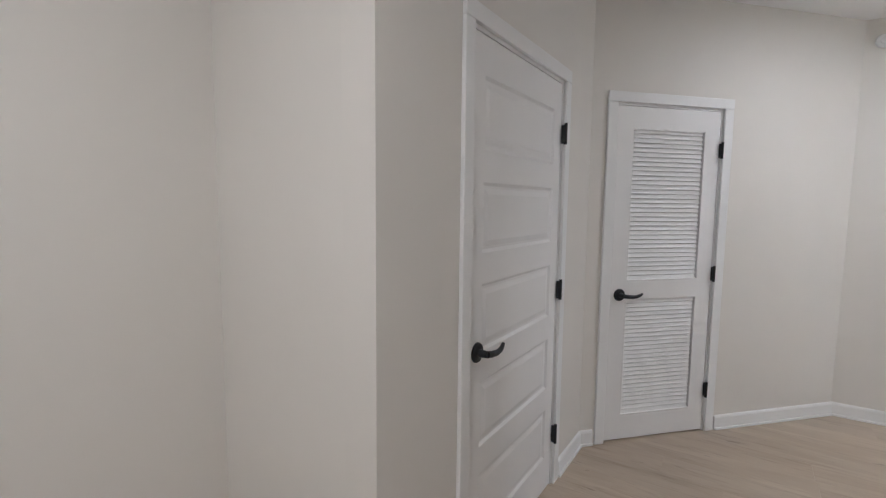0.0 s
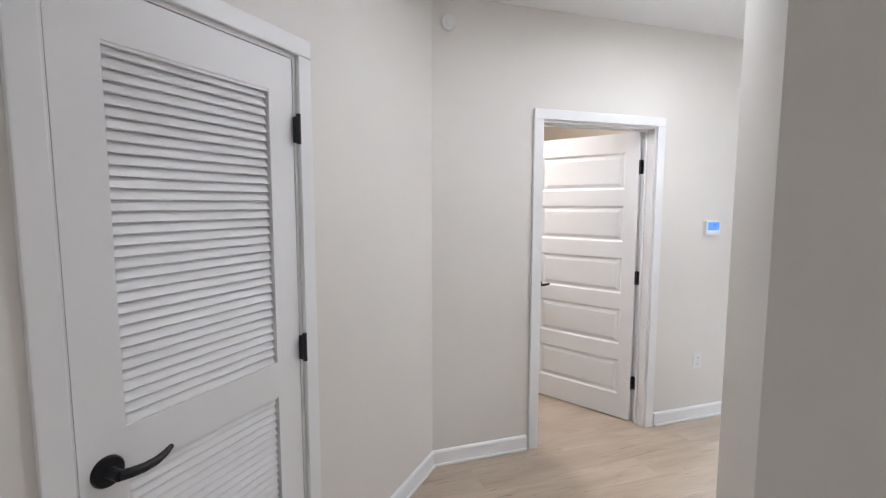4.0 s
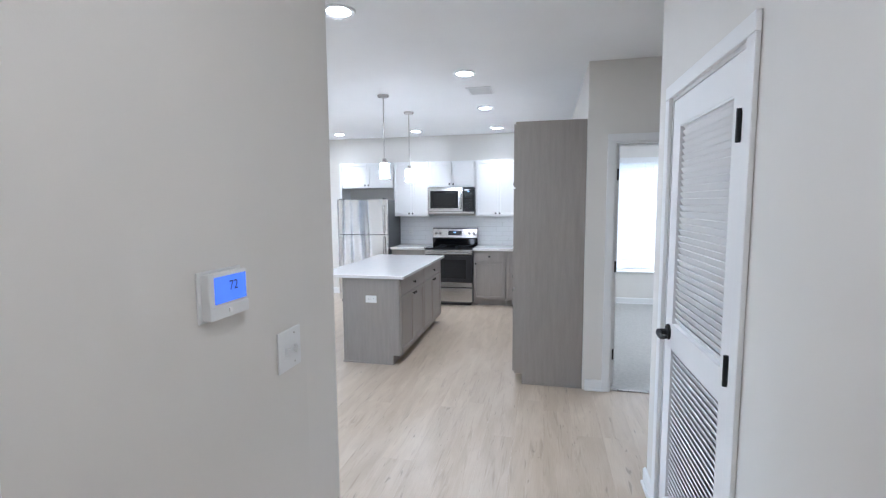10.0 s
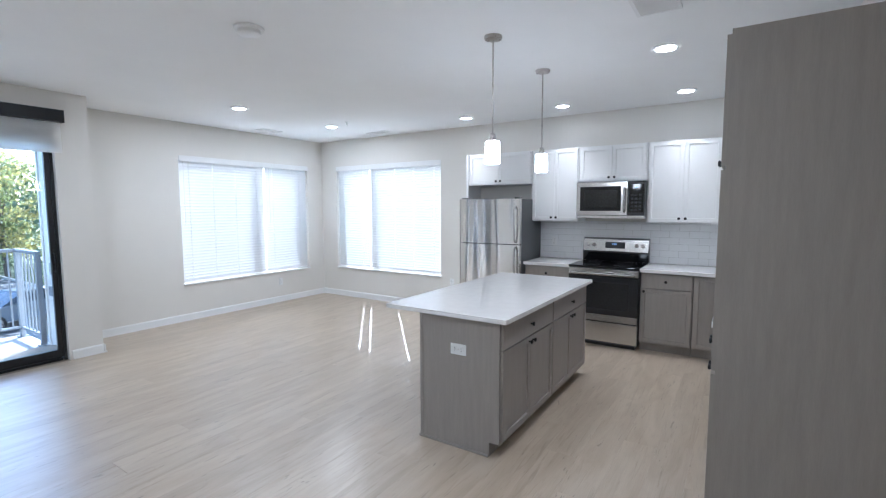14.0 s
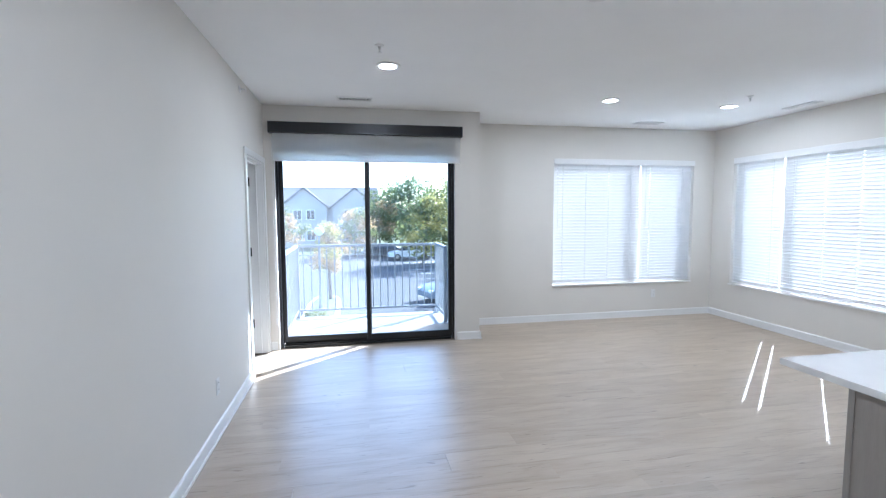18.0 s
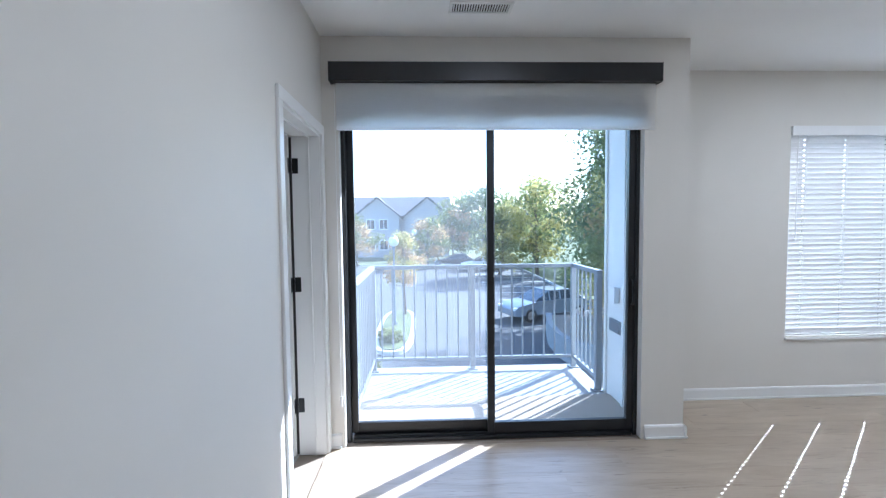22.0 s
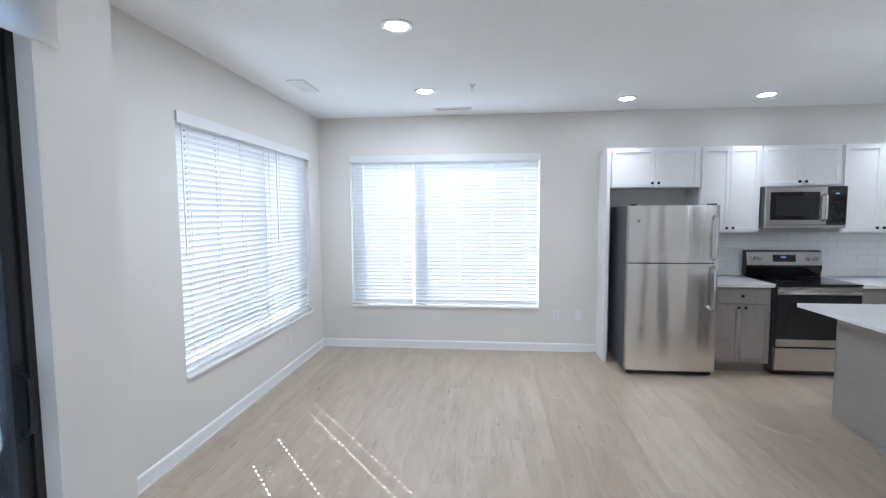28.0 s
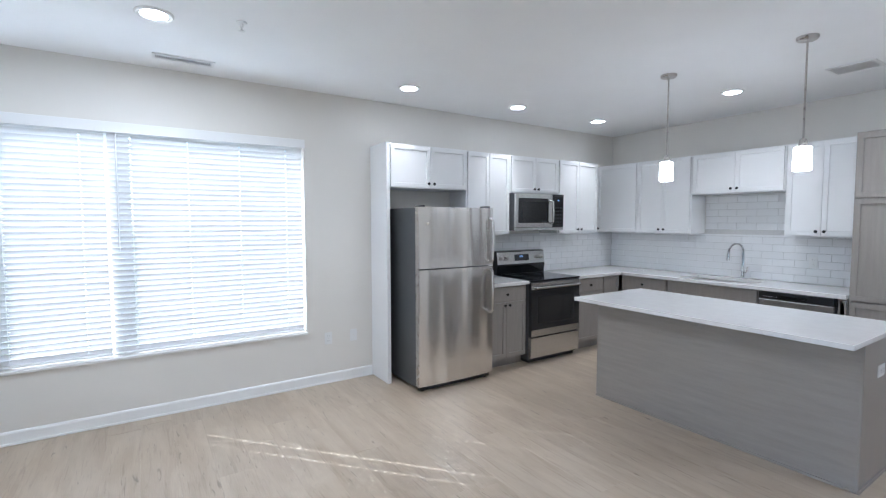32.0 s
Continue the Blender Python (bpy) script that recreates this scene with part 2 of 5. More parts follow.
SCREEN = glowing("lcd_screen", (0.09, 0.18, 0.75), 0.085)
CLOCKBLUE = glowing("clock_digits", (0.35, 0.6, 1.0), 0.06)
LAMP = glowing("led_diffuser", (1.0, 0.95, 0.88), 6.0)
# warm diffuser, only on ceiling lights out of view
LAMP_WARM_UNSEEN = glowing("led_diffuser_warm_unseen", (1.0, 0.90, 0.79), 6.0)
OPAL = glowing("opal_glass", (1.0, 0.95, 0.88), 4.0)
BLIND = see_through("blind_slat", (0.90, 0.90, 0.90), 0.12)
SHADE = see_through("roller_fabric", (0.96, 0.95, 0.93), 0.8, 0.85)
GLASS = clear_glass("window_glass", 0.006)
# stronger film on this pane, for the glare haze over the outdoors
HAZY = clear_glass("door_glass", 0.032)


# ---- builders ----
def bm_new():
    return bmesh.new()


def add_box(bm, x0, y0, z0, x1, y1, z1, bevel=0.0):
    vs = [bm.verts.new((x, y, z)) for x in (x0, x1) for y in (y0, y1) for z in (z0, z1)]
    fs = [bm.faces.new([vs[i] for i in q]) for q in ((0, 1, 3, 2), (4, 6, 7, 5), (0, 4, 5, 1), (2, 3, 7, 6), (0, 2, 6, 4), (1, 5, 7, 3))]
    if bevel:
        es = {e for f in fs for e in f.edges}
        bmesh.ops.bevel(bm, geom=list(es), offset=bevel, segments=2, profile=0.6, affect="EDGES")
    return bm


def cube(x0, y0, z0, x1, y1, z1, bevel=0.0):
    return add_box(bm_new(), min(x0, x1), min(y0, y1), min(z0, z1), max(x0, x1), max(y0, y1), max(z0, z1), bevel)


def add_tube(bm, a, b, r0, r1=None, n=14, caps=True):
    """A tapered round bar from a to b."""
    a, b = Vector(a), Vector(b)
    d = b - a
    m = Matrix.Translation((a + b) / 2) @ d.to_track_quat("Z", "Y").to_matrix().to_4x4()
    bmesh.ops.create_cone(bm, cap_ends=caps, segments=n, radius1=r0, radius2=r0 if r1 is None else r1, depth=d.length, matrix=m)
    return bm


def tube(a, b, r0, r1=None, n=14):
    return add_tube(bm_new(), a, b, r0, r1, n)


def turned(profile, n=20, axis="Z"):
    """A turned body from (radius, height) pairs."""
    bm = bm_new()
    rings = []
    for r, h in profile:
        rings.append([bm.verts.new((r * math.cos(2 * math.pi * k / n), r * math.sin(2 * math.pi * k / n), h)) for k in range(n)])
    for a, b in zip(rings, rings[1:]):
        for k in range(n):
            bm.faces.new((a[k], a[(k + 1) % n], b[(k + 1) % n], b[k]))
    bm.faces.new(list(reversed(rings[0])))
    bm.faces.new(rings[-1])
    if axis == "Y":
        bm.transform(Matrix.Rotation(radians(90), 4, "X"))
    elif axis == "X":
        bm.transform(Matrix.Rotation(radians(90), 4, "Y"))
    return bm


def swept(points, r, n=10):
    """A round bar along points."""
    bm = bm_new()
    for a, b in zip(points, points[1:]):
        add_tube(bm, a, b, r, r, n)
    for p in points[1:-1]:
        bmesh.ops.create_uvsphere(bm, u_segments=n, v_segments=6, radius=r, matrix=Matrix.Translation(p))
    return bm


def moved(bm, m):
    bm.transform(m)
    return bm


def mesh_of(name, bm, mat, smooth=False):
    bmesh.ops.recalc_face_normals(bm, faces=bm.faces[:])
    me = bpy.data.meshes.new(name)
    bm.to_mesh(me)
    bm.free()
    me.materials.append(mat)
    if smooth:
        me.shade_smooth()
        me.set_sharp_from_angle(angle=radians(35))
    return me


def part(name, bm, mat, parent, label="", smooth=False):
    ob = new(name, mesh_of(name, bm, mat, smooth))
    ob.parent = parent
    return tagged(ob, label)


def thing(name, m, label, category, group="", kind=""):
    ob = new(name)
    ob.empty_display_size = 0.1
    ob.matrix_basis = m
    return tagged(ob, label, category, group, kind)


def solid(name, bm, mat, label, category, kind="structure", smooth=False):
    """A thing that is one mesh."""
    return tagged(new(name, mesh_of(name, bm, mat, smooth)), label, category, "", kind)


def wall_run(name, a, b, depth, z1, holes, label, paint=None):
    """A wall whose face runs from a to b; it is depth thick on the right of that way; holes are (along0, along1, z0, z1)."""
    a, b = Vector((*a, 0)), Vector((*b, 0))
    length = (b - a).length
    bm = bm_new()
    xs = 0.0
    for u0, u1, z0, zt in sorted(holes):
        add_box(bm, xs, -depth, 0, u0, 0, z1)
        if z0 > 0:
            add_box(bm, u0, -depth, 0, u1, 0, z0)
        add_box(bm, u0, -depth, zt, u1, 0, z1)
        xs = u1
    add_box(bm, xs, -depth, 0, length, 0, z1)
    bmesh.ops.remove_doubles(bm, verts=bm.verts[:], dist=0.0001)
    ob = solid(name, bm, paint or WALL, label, "wall")
    ob.matrix_basis = pose(a.x, a.y, 0, 0, 0, math.degrees(math.atan2((b - a).y, (b - a).x)))
    return ob


def base_run(a, b, spans=None):
    """Baseboard with a shoe along a wall face; it stands out on the left of the way from a to b."""
    a, b = Vector((*a, 0)), Vector((*b, 0))
    length = (b - a).length
    for u0, u1 in spans or [(0, length)]:
        top = thing("baseboard", pose(a.x, a.y, 0, 0, 0, math.degrees(math.atan2((b - a).y, (b - a).x))), "white painted baseboard with a shoe along the wall", "baseboard", "", "structure")
        bm = bm_new()
        prof = [(0, 0.004), (0.014, 0.004), (0.014, 0.085), (0.010, 0.095), (0.004, 0.10), (0, 0.10)]
        for u in (u0, u1):
            for y, z in prof:
                bm.verts.new((u, y, z))
        bm.verts.ensure_lookup_table()
        k = len(prof)
        for i in range(k):
            bm.faces.new([bm.verts[j] for j in (i, (i + 1) % k, k + (i + 1) % k, k + i)])
        bm.faces.new([bm.verts[i] for i in range(k)])
        bm.faces.new([bm.verts[k + i] for i in reversed(range(k))])
        part("board", bm, TRIM, top)
        bm = cube(u0, 0.0145, 0.004, u1, 0.026, 0.020, 0.004)
        part("shoe", bm, TRIM, top)


# ---- structure ----
H, DH = 2.74, 2.10
SOUTH, EAST, NORTH, WEST = 2.62, 10.46, 9.61, 4.205
wall_run("wall_north", (EAST, NORTH), (6.66, NORTH), 0.2, H, [(0.34, 2.55, 0.52, 2.29)], "greige painted wall with a wide window")
wall_run("wall_return", (6.66, NORTH), (6.66, 8.95), 0.12, H, [], "greige painted wall return beside the sliding door")
wall_run("wall_slider", (6.54, 8.95), (WEST, 8.95), 0.2, H, [(0.18, 2.23, 0.0, 2.38)], "greige painted wall around the sliding door")
wall_run("wall_west", (WEST, 8.95), (WEST, 3.65), 0.2, H, [(0.075, 0.905, 0.0, DH)], "long greige painted living room wall")
wall_run("wall_hall_north", (4.005, 3.65), (1.56, 3.65), 0.12, H, [(0.87, 1.745, 0.0, DH)], "greige painted hall wall with a thermostat")
wall_run("wall_diagonal", (1.56, 3.65), (0.19, 2.16), 0.12, H, [(1.091, 1.859, 0.0, DH)], "greige painted diagonal hall wall")
wall_run("wall_entry_west", (0.195, 2.16), (0.195, 0.31), 0.12, H, [(0.463, 1.38, 0.0, DH)], "greige painted entry wall with a panelled door")
wall_run("wall_entry_step", (0.075, 0.31), (-0.53, 0.31), 0.12, H, [], "greige painted short entry wall")
wall_run("wall_entry_side", (-0.53, 0.31), (-0.53, -2.2), 0.12, H, [], "greige painted entry side wall")
wall_run("wall_entry_south", (-0.65, -2.2), (1.66, -2.2), 0.12, H, [], "plain greige painted end wall")
wall_run("wall_entry_east", (1.54, -2.2), (1.54, 1.65), 0.12, H, [], "greige painted entry wall")
wall_run("wall_bend", (1.54, 1.65), (2.25, 2.315), 0.12, H, [], "greige painted diagonal wall at the bend")
wall_run("wall_hall_south", (2.25, 2.315), (5.44, 2.365), 0.12, H, [(2.11, 2.96, 0.0, DH)], "greige painted hall wall with a louvred door")
wall_run("wall_alcove", (5.44, 2.245), (5.44, 1.1), 0.12, H, [], "greige painted alcove wall")
wall_run("wall_alcove_south", (5.32, 1.1), (6.78, 1.1), 0.12, H, [], "greige painted alcove wall")
wall_run("wall_bedroom", (6.78, -1.6), (6.78, SOUTH - 0.12), 0.12, H, [(3.188, 4.006, 0.0, DH)], "greige painted wall with the bedroom door")
wall_run("wall_kitchen_south", (6.78, SOUTH), (EAST, SOUTH), 0.12, H, [], "greige painted kitchen wall")
wall_run("wall_east", (EAST, -1.6), (EAST, 9.81), 0.2, H, [(1.45, 3.65, 0.52, 2.29), (8.62, 10.84, 0.52, 2.29)], "greige painted wall with windows")
wall_run("wall_bedroom_south", (6.78, -1.6), (EAST + 0.2, -1.6), 0.12, H, [], "greige painted bedroom wall")
# the rooms behind the two open doors
wall_run("wall_side_room_east", (3.55, 3.77), (3.55, 5.9), 0.1, H, [], "side room wall, warm lamplight tinted into its colour", WALL_WARM_LIT)
wall_run("wall_side_room_north", (3.65, 5.9), (1.5, 5.9), 0.1, H, [], "side room wall, warm lamplight tinted into its colour", WALL_WARM_LIT)
wall_run("wall_side_room_west", (1.6, 5.9), (1.6, 3.77), 0.1, H, [], "side room wall, warm lamplight tinted into its colour", WALL_WARM_LIT)
wall_run("wall_back_room_north", (4.0, 9.1), (1.9, 9.1), 0.1, H, [], "greige painted wall of the back room")
wall_run("wall_back_room_west", (2.0, 9.1), (2.0, 6.2), 0.1, H, [], "greige painted wall of the back room")
wall_run("wall_back_room_south", (1.9, 6.2), (4.0, 6.2), 0.1, H, [], "greige painted wall of the back room")
# unseen walls, added so that the closets behind the shut doors stay dark
wall_run("wall_laundry_back", (1.66, 1.1), (5.32, 1.1), 0.1, H, [], "unseen wall that keeps daylight out of the laundry closet")
wall_run("wall_closet_south", (-0.65, 0.31), (-1.0, 0.31), 0.1, H, [], "unseen wall that keeps daylight out of the closet")
wall_run("wall_closet_back", (-0.9, 3.9), (-0.9, 0.31), 0.1, H, [], "unseen wall that keeps daylight out of the closet")
wall_run("wall_closet_end", (1.5, 3.9), (-0.9, 3.9), 0.1, H, [], "unseen wall that keeps daylight out of the closet")

solid("ceiling", cube(-1.2, -2.5, H, 10.9, 9.95, H + 0.25), CEIL, "smooth white painted ceiling", "ceiling")
floor = solid("floor", cube(-1.2, -2.5, -0.2, 10.66, 9.81, -0.004), SUBFLOOR, "pale oak vinyl plank floor", "floor")
solid("carpet", cube(6.84, -1.6, -0.003, EAST, 2.5, 0.008), CARPET, "light grey loop carpet in the bedroom", "carpet")
solid("back_room_floor", cube(2.0, 6.2, -0.003, 4.02, 9.1, 0.006), CARPET, "light grey carpet of the back room", "carpet")
part("threshold", cube(6.80, 1.58, 0.004, 6.84, 2.395, 0.012, 0.003), NICKEL, floor, "thin metal carpet strip")

base_run((EAST, NORTH), (6.66, NORTH))
base_run((6.66, NORTH), (6.66, 8.95 - 0.026))
base_run((6.66, 8.95), (6.38, 8.95))
base_run((4.29, 8.95), (WEST, 8.95))
base_run((WEST, 7.98), (WEST, 3.65 - 0.026))
base_run((WEST, 3.65), (3.205, 3.65))
base_run((2.19, 3.65), (1.56, 3.65))
D1 = math.hypot(1.37, 1.49)
base_run((1.56, 3.65), (0.19, 2.16), [(0, 1.02), (1.93, D1)])
base_run((0.195, 2.16), (0.195, 0.31), [(0, 0.395), (1.45, 1.876)])
base_run((0.195, 0.31), (-0.53, 0.31))
base_run((-0.53, 0.31), (-0.53, -2.2))
base_run((1.54, -2.2), (1.54, 1.65))
base_run((1.54, 1.65), (2.25, 2.315))
base_run((2.25, 2.315), (5.44, 2.365), [(0, 2.05), (3.02, 3.216)])
base_run((5.44, 2.365), (5.44, 1.1))
base_run((5.44, 1.1), (6.78, 1.1))
base_run((6.78, 1.1), (6.78, SOUTH - 0.02), [(0, 0.42), (1.355, 1.50)])
base_run((EAST, 6.37), (EAST, NORTH))
base_run((EAST, -1.6), (EAST, 2.5))
base_run((6.90, -1.6), (EAST, -1.6))


# ---- doors ----
def hinge(parent, x, y, z, out):
    bm = cube(x - 0.007, y - 0.002 * out, z - 0.045, x + 0.007, y + 0.022 * out, z + 0.045, 0.004)
    add_tube(bm, (x, y + 0.02 * out, z - 0.05), (x, y + 0.02 * out, z + 0.053), 0.008, 0.008, 10)
    part("hinge", bm, HARD, parent, "black butt hinge")


def door_set(name, m, width, label, hinge_low=True, swing="shut", angle=0.0, louvre=0, depth=0.12, gap=0.0, lever_z=0.945, hinge_z=(0.29, 1.06, 1.84)):
    """Jambs, casings and a leaf in an opening that runs from x = 0 to width in a wall whose room face is y = 0 (the room at +y)."""
    top = thing(name, m, label, "door", "", "structure")
    cw, ct = 0.057, 0.017
    for x0, x1 in ((-cw, 0.006), (width - 0.006, width + cw)):
        part("casing", cube(x0, 0.0005, 0.004, x1, ct, DH - 0.004, 0.004), TRIM, top)
    part("casing", cube(-cw, 0.0005, DH - 0.004, width + cw, ct + 0.001, DH + cw, 0.004), TRIM, top)
    if swing != "shut":
        for x0, x1 in ((-cw, 0.006), (width - 0.006, width + cw)):
            part("casing", cube(x0, -depth - ct, 0.004, x1, -depth - 0.0005, DH - 0.004, 0.004), TRIM, top)
        part("casing", cube(-cw, -depth - ct, DH - 0.004, width + cw, -depth - 0.0005, DH + cw, 0.004), TRIM, top)
    part("jamb", cube(0.0005, -depth + 0.001, 0.004, 0.018, -0.001, DH - 0.001), TRIM, top)
    part("jamb", cube(width - 0.018, -depth + 0.001, 0.004, width - 0.0005, -0.001, DH - 0.001), TRIM, top)
    part("head_jamb", cube(0.018, -depth + 0.001, DH - 0.018, width - 0.018, -0.001, DH - 0.001), TRIM, top)
    ys = (-0.055, -0.042) if swing == "shut" else (-0.078, -0.065)
    for x0, x1 in ((0.018, 0.030), (width - 0.030, width - 0.018)):
        part("stop", cube(x0, ys[0], 0.004, x1, ys[1], DH - 0.018, 0.003), TRIM, top)
    part("stop", cube(0.030, ys[0], DH - 0.030, width - 0.030, ys[1], DH - 0.018, 0.003), TRIM, top)
    # the leaf, built with its hinge edge at x = 0, running to lw
    lw, lt, z0, z1 = width - 0.042, 0.036, 0.014, DH - 0.021
    hx = 0.021 if hinge_low else width - 0.021
    sgn = 1 if hinge_low else -1
    if swing == "shut":
        lm = Matrix.Translation((hx, -0.004, 0)) @ Matrix.Diagonal((sgn, 1, 1, 1))
    else:
        lm = Matrix.Translation((hx, -depth + 0.002, 0)) @ Matrix.Rotation(radians(angle), 4, "Z") @ Matrix.Diagonal((sgn, 1, 1, 1)) @ Matrix.Translation((gap, lt, 0))
    bm = bm_new()
    st = 0.09 if not louvre else 0.109
    add_box(bm, 0, -lt, z0, st, 0, z1)
    add_box(bm, lw - st, -lt, z0, lw, 0, z1)
    if louvre:
        rails = [(z0, 0.175), (0.915, 1.035), (1.955, z1)]
    else:
        rails = [(z0, 0.19)]
        n, rail_h = 5, 0.115
        ph = (z1 - 0.135 - 0.19 - (n - 1) * rail_h) / n
        for k in range(n - 1):
            a = 0.19 + (k + 1) * ph + k * rail_h
            rails.append((a, a + rail_h))
        rails.append((z1 - 0.135, z1))
    for a, b in rails:
        add_box(bm, st, -lt, a, lw - st, 0, b)
    bmesh.ops.remove_doubles(bm, verts=bm.verts[:], dist=0.0001)
    leaf = part("leaf", moved(bm, lm), DOOR, top)
    for (a0, a), (b, b1) in zip(rails, rails[1:]):
        if louvre:
            n = int((b - a) / 0.0272)
            one = None
            for k in range(n):
                z = a + (k + 0.5) * (b - a) / n
                if one is None:
                    sb = cube(st + 0.004, -0.0175, -0.0028, lw - st - 0.004, 0.0175, 0.0028, 0.0012)
                    sb.transform(Matrix.Rotation(radians(louvre), 4, "X"))
                    one = mesh_of("louvre_slat", sb, DOOR)
                    one.transform(lm.to_3x3().to_4x4())
                ob = new("louvre_slat", one)
                ob.parent = leaf
                ob.location = lm @ Vector((0, -lt / 2, z))
            part("stop_bead", moved(cube(st - 0.001, -lt + 0.004, b - 0.008, lw - st + 0.001, -0.003, b + 0.001), lm), DOOR, leaf)
        else:
            # a raised field with sloping edges, sunk between the rails, on both faces
            pb = bm_new()
            add_box(pb, st - 0.001, -lt + 0.008, a - 0.001, lw - st + 0.001, -0.008, b + 0.001)
            for side in (0, 1):
                y_in, y_out = (-0.008, -0.0025) if side == 0 else (-lt + 0.008, -lt + 0.0025)
                c = 0.022
                r0 = [pb.verts.new(v) for v in ((st + c, y_in, a + c), (lw - st - c, y_in, a + c), (lw - st - c, y_in, b - c), (st + c, y_in, b - c))]
                d = c + 0.022
                r1 = [pb.verts.new(v) for v in ((st + d, y_out, a + d), (lw - st - d, y_out, a + d), (lw - st - d, y_out, b - d), (st + d, y_out, b - d))]
                for k in range(4):
                    pb.faces.new((r0[k], r0[(k + 1) % 4], r1[(k + 1) % 4], r1[k]))
                pb.faces.new(r1)
                # sloping moulding on the frame's inner edge
                e0 = [pb.verts.new(v) for v in ((st, y_out if side else -0.0005, a), (lw - st, y_out if side else -0.0005, a), (lw - st, y_out if side else -0.0005, b), (st, y_out if side else -0.0005, b))]
                g = 0.012
                e1 = [pb.verts.new(v) for v in ((st + g, y_in, a + g), (lw - st - g, y_in, a + g), (lw - st - g, y_in, b - g), (st + g, y_in, b - g))]
                for k in range(4):
                    pb.faces.new((e0[k], e0[(k + 1) % 4], e1[(k + 1) % 4], e1[k]))
            part("panel", moved(pb, lm), DOOR, leaf)
    for out, y in ((1, 0.0), (-1, -lt)):
        if out == 1:
            part("latch_plate", moved(cube(lw - 0.001, -lt * 0.8, 0.94, lw + 0.0015, -lt * 0.2, 1.0), lm), HARD, leaf)
        rose = turned([(0.038, 0), (0.038, 0.005), (0.035, 0.010), (0.015, 0.013), (0.013, 0.05)], 28, "Y")
        rose.transform(lm @ Matrix.Translation((lw - 0.06, y, lever_z)) @ Matrix.Diagonal((1, -out, 1, 1)))
        x, z = lw - 0.06, lever_z
        pts = [(x, y + out * 0.046, z), (x - 0.025, y + out * 0.052, z - 0.003), (x - 0.055, y + out * 0.054, z - 0.006), (x - 0.085, y + out * 0.053, z - 0.005), (x - 0.110, y + out * 0.050, z + 0.001), (x - 0.130, y + out * 0.045, z + 0.008)]
        for p, q, r0, r1 in zip(pts, pts[1:], (0.013, 0.0125, 0.0115, 0.0105, 0.009), (0.0125, 0.0115, 0.0105, 0.009, 0.007)):
            add_tube(rose, lm @ Vector(p), lm @ Vector(q), r0, r1, 12)
        for p, r1 in zip(pts[1:], (0.0125, 0.0115, 0.0105, 0.009, 0.007)):
            bmesh.ops.create_uvsphere(rose, u_segments=12, v_segments=6, radius=r1, matrix=Matrix.Translation(lm @ Vector(p)))
        part("lever_handle", rose, HARD, leaf, "matt black lever handle", True)
    for z in hinge_z:
        if swing == "shut":
            hinge(top, hx - sgn * 0.002, 0.0, z, 1)
        else:
            hinge(top, hx, -depth - 0.002, z, -1)
            if gap > 0.01 and z < 1:
                # black strip drawn for the shade inside the narrow hinge gap
                part("gap_shade_strip", cube(hx - 0.0035, -depth - 0.016, 0.012, hx - 0.0015, -depth + 0.003, DH - 0.024), SLOT, top, "dark strip standing in for the shade in the hinge gap")
            part("hinge_plate", cube(hx - sgn * 0.0045, -depth + 0.004, z - 0.048, hx - sgn * 0.002, -depth + 0.042, z + 0.048, 0.0005), HARD, top, "black hinge leaf on the jamb")
            lp = cube(-0.0022, -lt + 0.002, z - 0.048, 0.0004, -0.004, z + 0.048, 0.0005)
            part("hinge_plate", moved(lp, lm), HARD, top, "black hinge leaf on the door edge")
    return top


def along(a, b, u):
    a, b = Vector((*a, 0)), Vector((*b, 0))
    p = a + (b - a).normalized() * u
    return pose(p.x, p.y, 0, 0, 0, math.degrees(math.atan2((b - a).y, (b - a).x)))


door_set("door_entry_closet", along((0.195, 2.16), (0.195, 0.31), 0.463), 0.917, "shut white five-panel door with a black lever in the entry wall")
door_set("door_utility", along((1.56, 3.65), (0.19, 2.16), 1.091), 0.768, "shut white louvred door with a black lever in the diagonal wall", louvre=-62)
door_set("door_side_room", along((4.005, 3.65), (1.56, 3.65), 0.87), 0.875, "half-open white five-panel door to the side room", swing="in", angle=-60)
door_set("door_laundry", along((2.25, 2.315), (5.44, 2.365), 2.11), 0.85, "shut white louvred door with a black lever in the hall", louvre=62, lever_z=0.985)
door_set("door_bedroom", along((6.78, -1.6), (6.78, 2.6), 3.188), 0.818, "white panelled bedroom door standing wide open", hinge_low=False, swing="in", angle=88, gap=0.012)
door_set("door_back_room", along((WEST, 8.95), (WEST, 3.65), 0.075), 0.83, "white panelled door standing open beside the sliding door", swing="in", angle=-90, gap=0.015, depth=0.18, hinge_z=(0.34, 1.135, 1.895))


